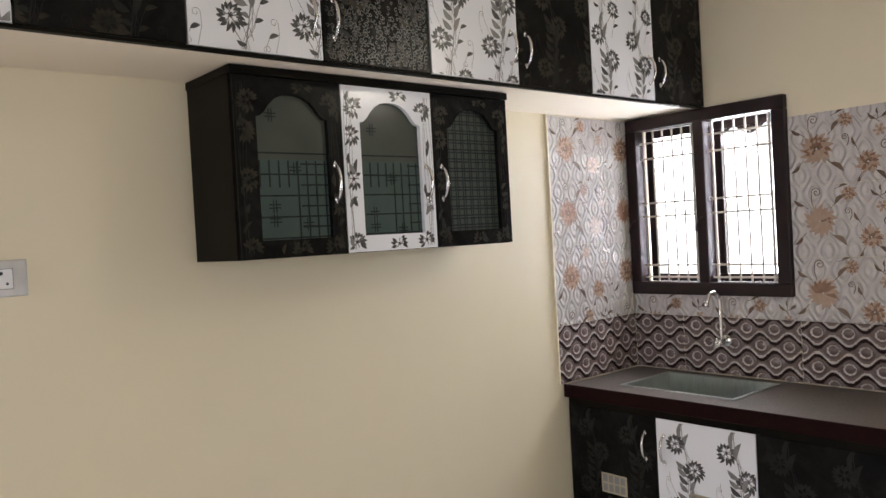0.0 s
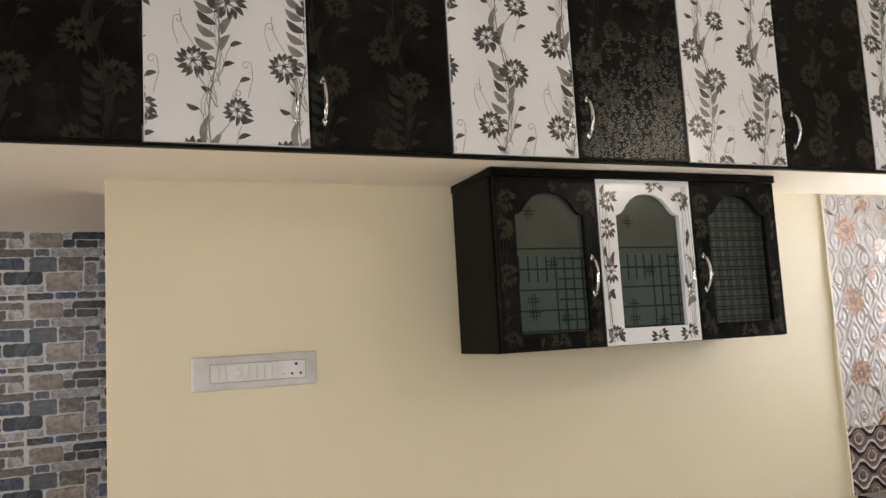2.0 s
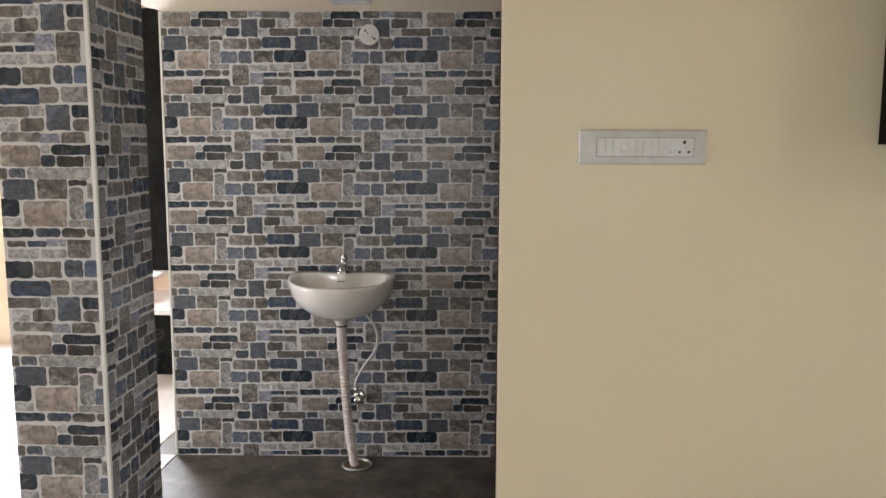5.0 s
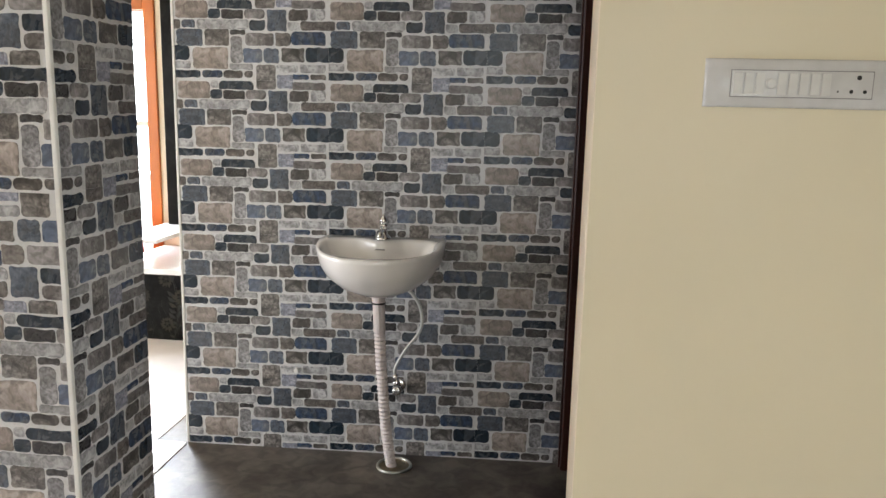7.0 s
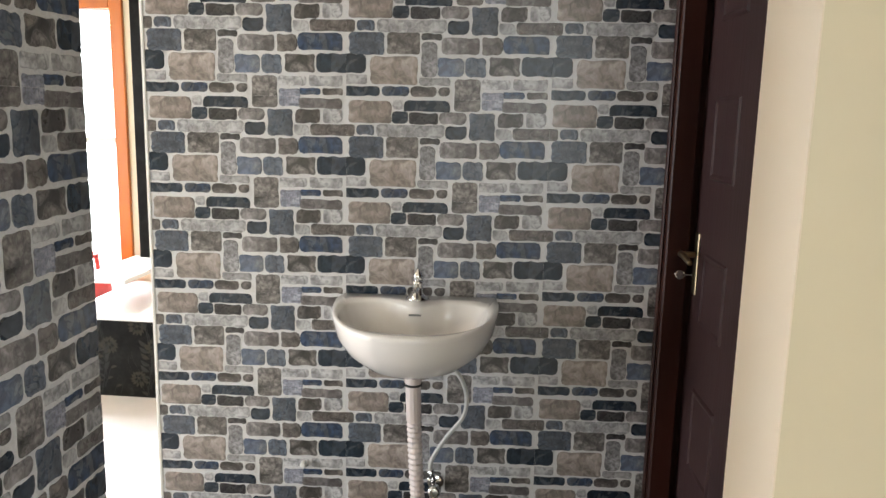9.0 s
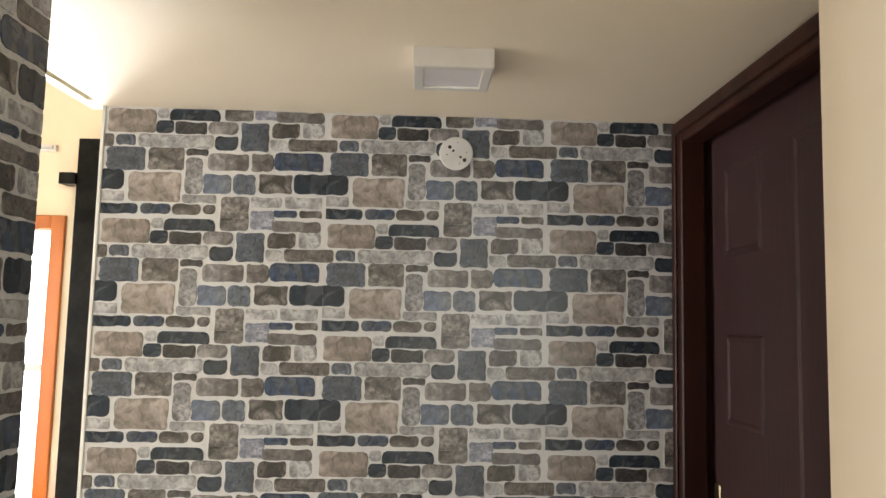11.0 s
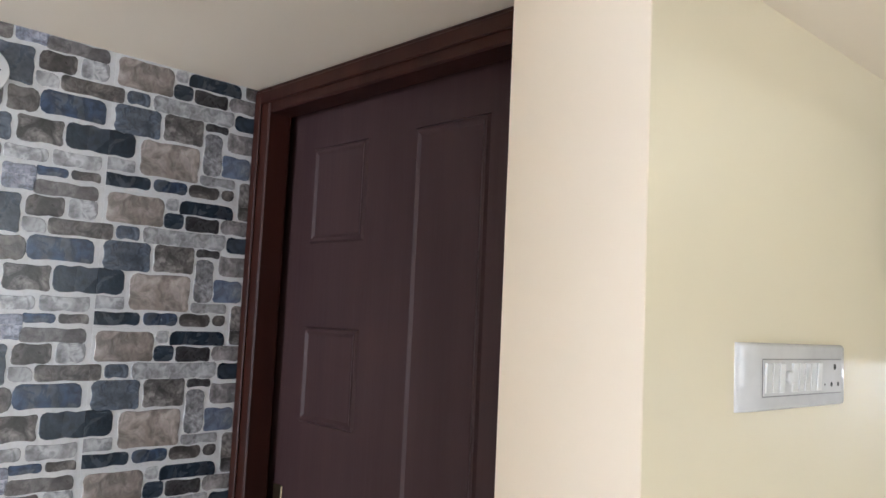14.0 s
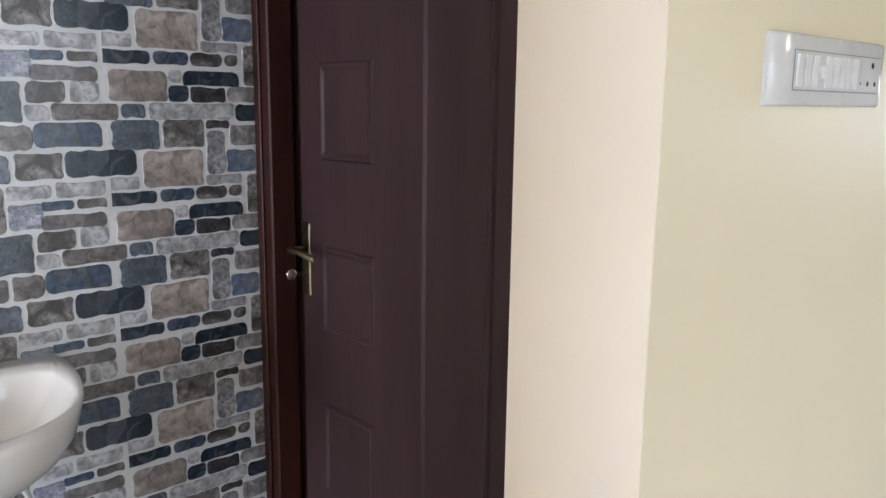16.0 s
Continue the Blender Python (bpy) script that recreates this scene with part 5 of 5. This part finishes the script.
# ---- pillar and stone-printed tiles, the many pieces last ----
COURSE_A = [("T", 7, 8, 134, 72), ("L", 137, 5, 167, 31), ("N", 171, 5, 306, 36), ("N", 136, 38, 182, 72), ("D", 187, 40, 271, 73), ("G", 276, 38, 355, 72), ("G", 458, 4, 587, 33), ("S", 364, 38, 439, 117), ("B", 448, 36, 521, 77), ("L", 531, 34, 588, 75), ("C", 400, 278, 462, 329), ("R", 319, 242, 394, 333)]
COURSE_B = [("S", 31, 79, 82, 108), ("L", 90, 75, 291, 112), ("N", 295, 77, 356, 115), ("L", 444, 83, 489, 112), ("B", 493, 79, 624, 112)]
COURSE_C = [("S", 7, 113, 111, 176), ("R", 119, 112, 214, 173), ("D", 220, 114, 278, 132), ("M", 220, 138, 266, 237), ("G", 279, 125, 387, 171), ("B", 396, 122, 455, 171), ("U", 457, 117, 588, 167)]
COURSE_D = [("N", 512, 175, 657, 229), ("T", 71, 180, 209, 260), ("V", 269, 182, 343, 234), ("S", 349, 180, 408, 235), ("R", 418, 178, 507, 230), ("L", 215, 239, 305, 261), ("L", 399, 241, 481, 268), ("L", 490, 238, 588, 269), ("L", 595, 234, 660, 260)]
COURSE_E = [("N", 595, 267, 698, 294), ("U", 106, 266, 185, 293), ("B", 190, 265, 265, 293), ("B", 272, 266, 304, 290), ("U", 462, 276, 523, 294), ("B", 530, 275, 589, 294)]
TW, TH = 0.6, 0.3
PATTERN = [(k, x0 / 1000, TH - y1 / 1000, x1 / 1000, TH - y0 / 1000) for course in (COURSE_A, COURSE_B, COURSE_C, COURSE_D, COURSE_E) for k, x0, y0, x1, y1 in course]
MADE = {}


def stone_mesh(kind, x0, z0, x1, z1, cut, seed):
    """One stone of the print, raised a little: a rounded, uneven outline; a side in cut stays straight."""
    rng = random.Random(seed)
    r = min(0.0115, 0.32 * min(x1 - x0, z1 - z0))
    pts = []
    for cx, cz, a0, sides in ((x1 - r, z1 - r, 0, "rt"), (x0 + r, z1 - r, 90, "lt"), (x0 + r, z0 + r, 180, "lb"), (x1 - r, z0 + r, 270, "rb")):
        if any(s in cut for s in sides):
            pts.append((x1 if "r" in sides else x0, z1 if "t" in sides else z0))
        else:
            q = r * rng.uniform(0.45, 1.5)
            cx2, cz2 = (x1 - q if "r" in sides else x0 + q), (z1 - q if "t" in sides else z0 + q)
            pts += [(cx2 + q * math.cos(radians(a0 + a)), cz2 + q * math.sin(radians(a0 + a))) for a in (4, 45, 86)]
    out = []
    for i, (x, z) in enumerate(pts):
        xn, zn = pts[(i + 1) % len(pts)]
        out.append((x, z))
        if math.hypot(xn - x, zn - z) > 0.035:
            for f in ((0.25, 0.5, 0.75) if math.hypot(xn - x, zn - z) > 0.06 else (0.35, 0.7)):
                mx, mz = x + (xn - x) * f, z + (zn - z) * f
                on = (abs(mx - x0) < 0.002 and "l" in cut) or (abs(mx - x1) < 0.002 and "r" in cut) or (abs(mz - z0) < 0.002 and "b" in cut) or (abs(mz - z1) < 0.002 and "t" in cut)
                j = 0 if on else rng.uniform(-0.0034, 0.0012)
                nx, nz = (zn - z), -(xn - x)
                l = math.hypot(nx, nz)
                out.append((mx - nx / l * -j, mz - nz / l * -j))
    cx, cz = (x0 + x1) / 2, (z0 + z1) / 2
    bm = bmesh.new()
    low = [bm.verts.new((x, -0.0002, z)) for x, z in out]
    top = []
    for x, z in out:
        kx = ("l" in cut and abs(x - x0) < 0.002) or ("r" in cut and abs(x - x1) < 0.002)
        kz = ("b" in cut and abs(z - z0) < 0.002) or ("t" in cut and abs(z - z1) < 0.002)
        top.append(bm.verts.new((x if kx else cx + (x - cx) * (1 - 0.0020 / (x1 - x0)), -0.0013, z if kz else cz + (z - cz) * (1 - 0.0020 / (z1 - z0)))))
    for i in range(len(out)):
        k = (i + 1) % len(out)
        bm.faces.new((low[i], low[k], top[k], top[i]))
    bm.faces.new(top)
    return mesh_from("stone", bm, STONES[kind])


def stone_tile(owner, m, u0, u1, v0, v1, flip=False):
    """A printed tile cut to u0..u1 and v0..v1 of its full size, with its stones; m is the place of the full tile's lower left corner in the owner."""
    key = (round(u0, 3), round(u1, 3), round(v0, 3), round(v1, 3), flip)
    if key not in MADE:
        bm = box(bmesh.new(), (u0 + 0.00006, 0.0, v0 + 0.00006), (u1 - 0.00006, 0.008, v1 - 0.00006), 0.00015)
        slab = mesh_from("tile", bm, GROUT)
        pieces = []
        for n, (k, x0, z0, x1, z1) in enumerate(PATTERN):
            x0, z0, x1, z1 = x0 - 0.0009, z0 - 0.0009, x1 + 0.0009, z1 + 0.0009
            for dx in (0, -TW):
                for dz in (0, TH):
                    a, b, c, d = x0 + dx, x1 + dx, z0 + dz, z1 + dz
                    if flip:
                        a, b, c, d = TW - b, TW - a, TH - d, TH - c
                    cut = ("l" if a < u0 else "") + ("r" if b > u1 else "") + ("b" if c < v0 else "") + ("t" if d > v1 else "")
                    a, b, c, d = max(a, u0 + 0.0002), min(b, u1 - 0.0002), max(c, v0 + 0.0002), min(d, v1 - 0.0002)
                    if b - a > 0.006 and d - c > 0.006:
                        pieces.append(stone_mesh(k, a, c, b, d, cut, n))
        MADE[key] = slab, pieces
    slab, pieces = MADE[key]
    tile = new("tile", slab)
    tile.parent, tile.matrix_basis = owner, m
    for data in pieces:
        ob = new("stone", data)
        ob.parent = tile


stone_wall = wash_thing("wall_stone", (0, 0, 0), "partition wall clad in glossy stone-printed tiles, grey, tan and navy", "wall", "structure")
part("core", boxes(((WALL_L, 0.009, 0.0), (0.0, 0.11, ZC + 0.003))), CREAM, stone_wall, world=False)
part("edge_trim", box(bmesh.new(), (WALL_L - 0.011, -0.003, 0.0), (WALL_L - 0.0005, 0.113, ZC + 0.003), 0.002), TRIM, stone_wall, "white plastic edge strip", world=False)
for r in range(7):
    for c in range(3):
        stone_tile(stone_wall, Matrix.Translation((WALL_L + TW * c, 0, TH * r)), 0, min(TW, -(WALL_L + TW * c)), 0, min(TH, ZC - TH * r))

PX0, PX1, PY0, PY1 = -1.613, -1.306, 2.485, 2.865
pil = thing("pillar", ((PX0 + PX1) / 2, (PY0 + PY1) / 2, 0), 0, "square pillar clad in glossy stone-printed tiles with white corner strip", "pillar", kind="structure")
part("core", boxes(((PX0 + 0.001, PY0 + 0.009, 0), (PX1 - 0.009, PY1, ZC))), CREAM, pil)
part("edge_trim", box(bmesh.new(), (PX1 - 0.010, PY0 - 0.003, 0), (PX1 + 0.003, PY0 + 0.010, ZC - 0.001), 0.002), TRIM, pil, "white plastic corner strip")
inv = BASE[pil].inverted()
BED = -0.009                 # the pillar's lowest tiles are cut a little at the floor
for r in range(8):
    z = BED + TH * r
    v0, v1 = max(0.0, -z), min(TH, ZC - z)
    stone_tile(pil, inv @ Matrix.Translation((PX0, PY0, z)), 0.0, PX1 - 0.0105 - PX0, v0, v1, r in (3, 5, 6, 7))
    m = inv @ Matrix.Translation((PX1, PY0 + 0.0105 - 0.2185, z)) @ Matrix.Rotation(radians(90), 4, "Z")
    stone_tile(pil, m, 0.2185, 0.2185 + PY1 - PY0 - 0.0105, v0, v1)
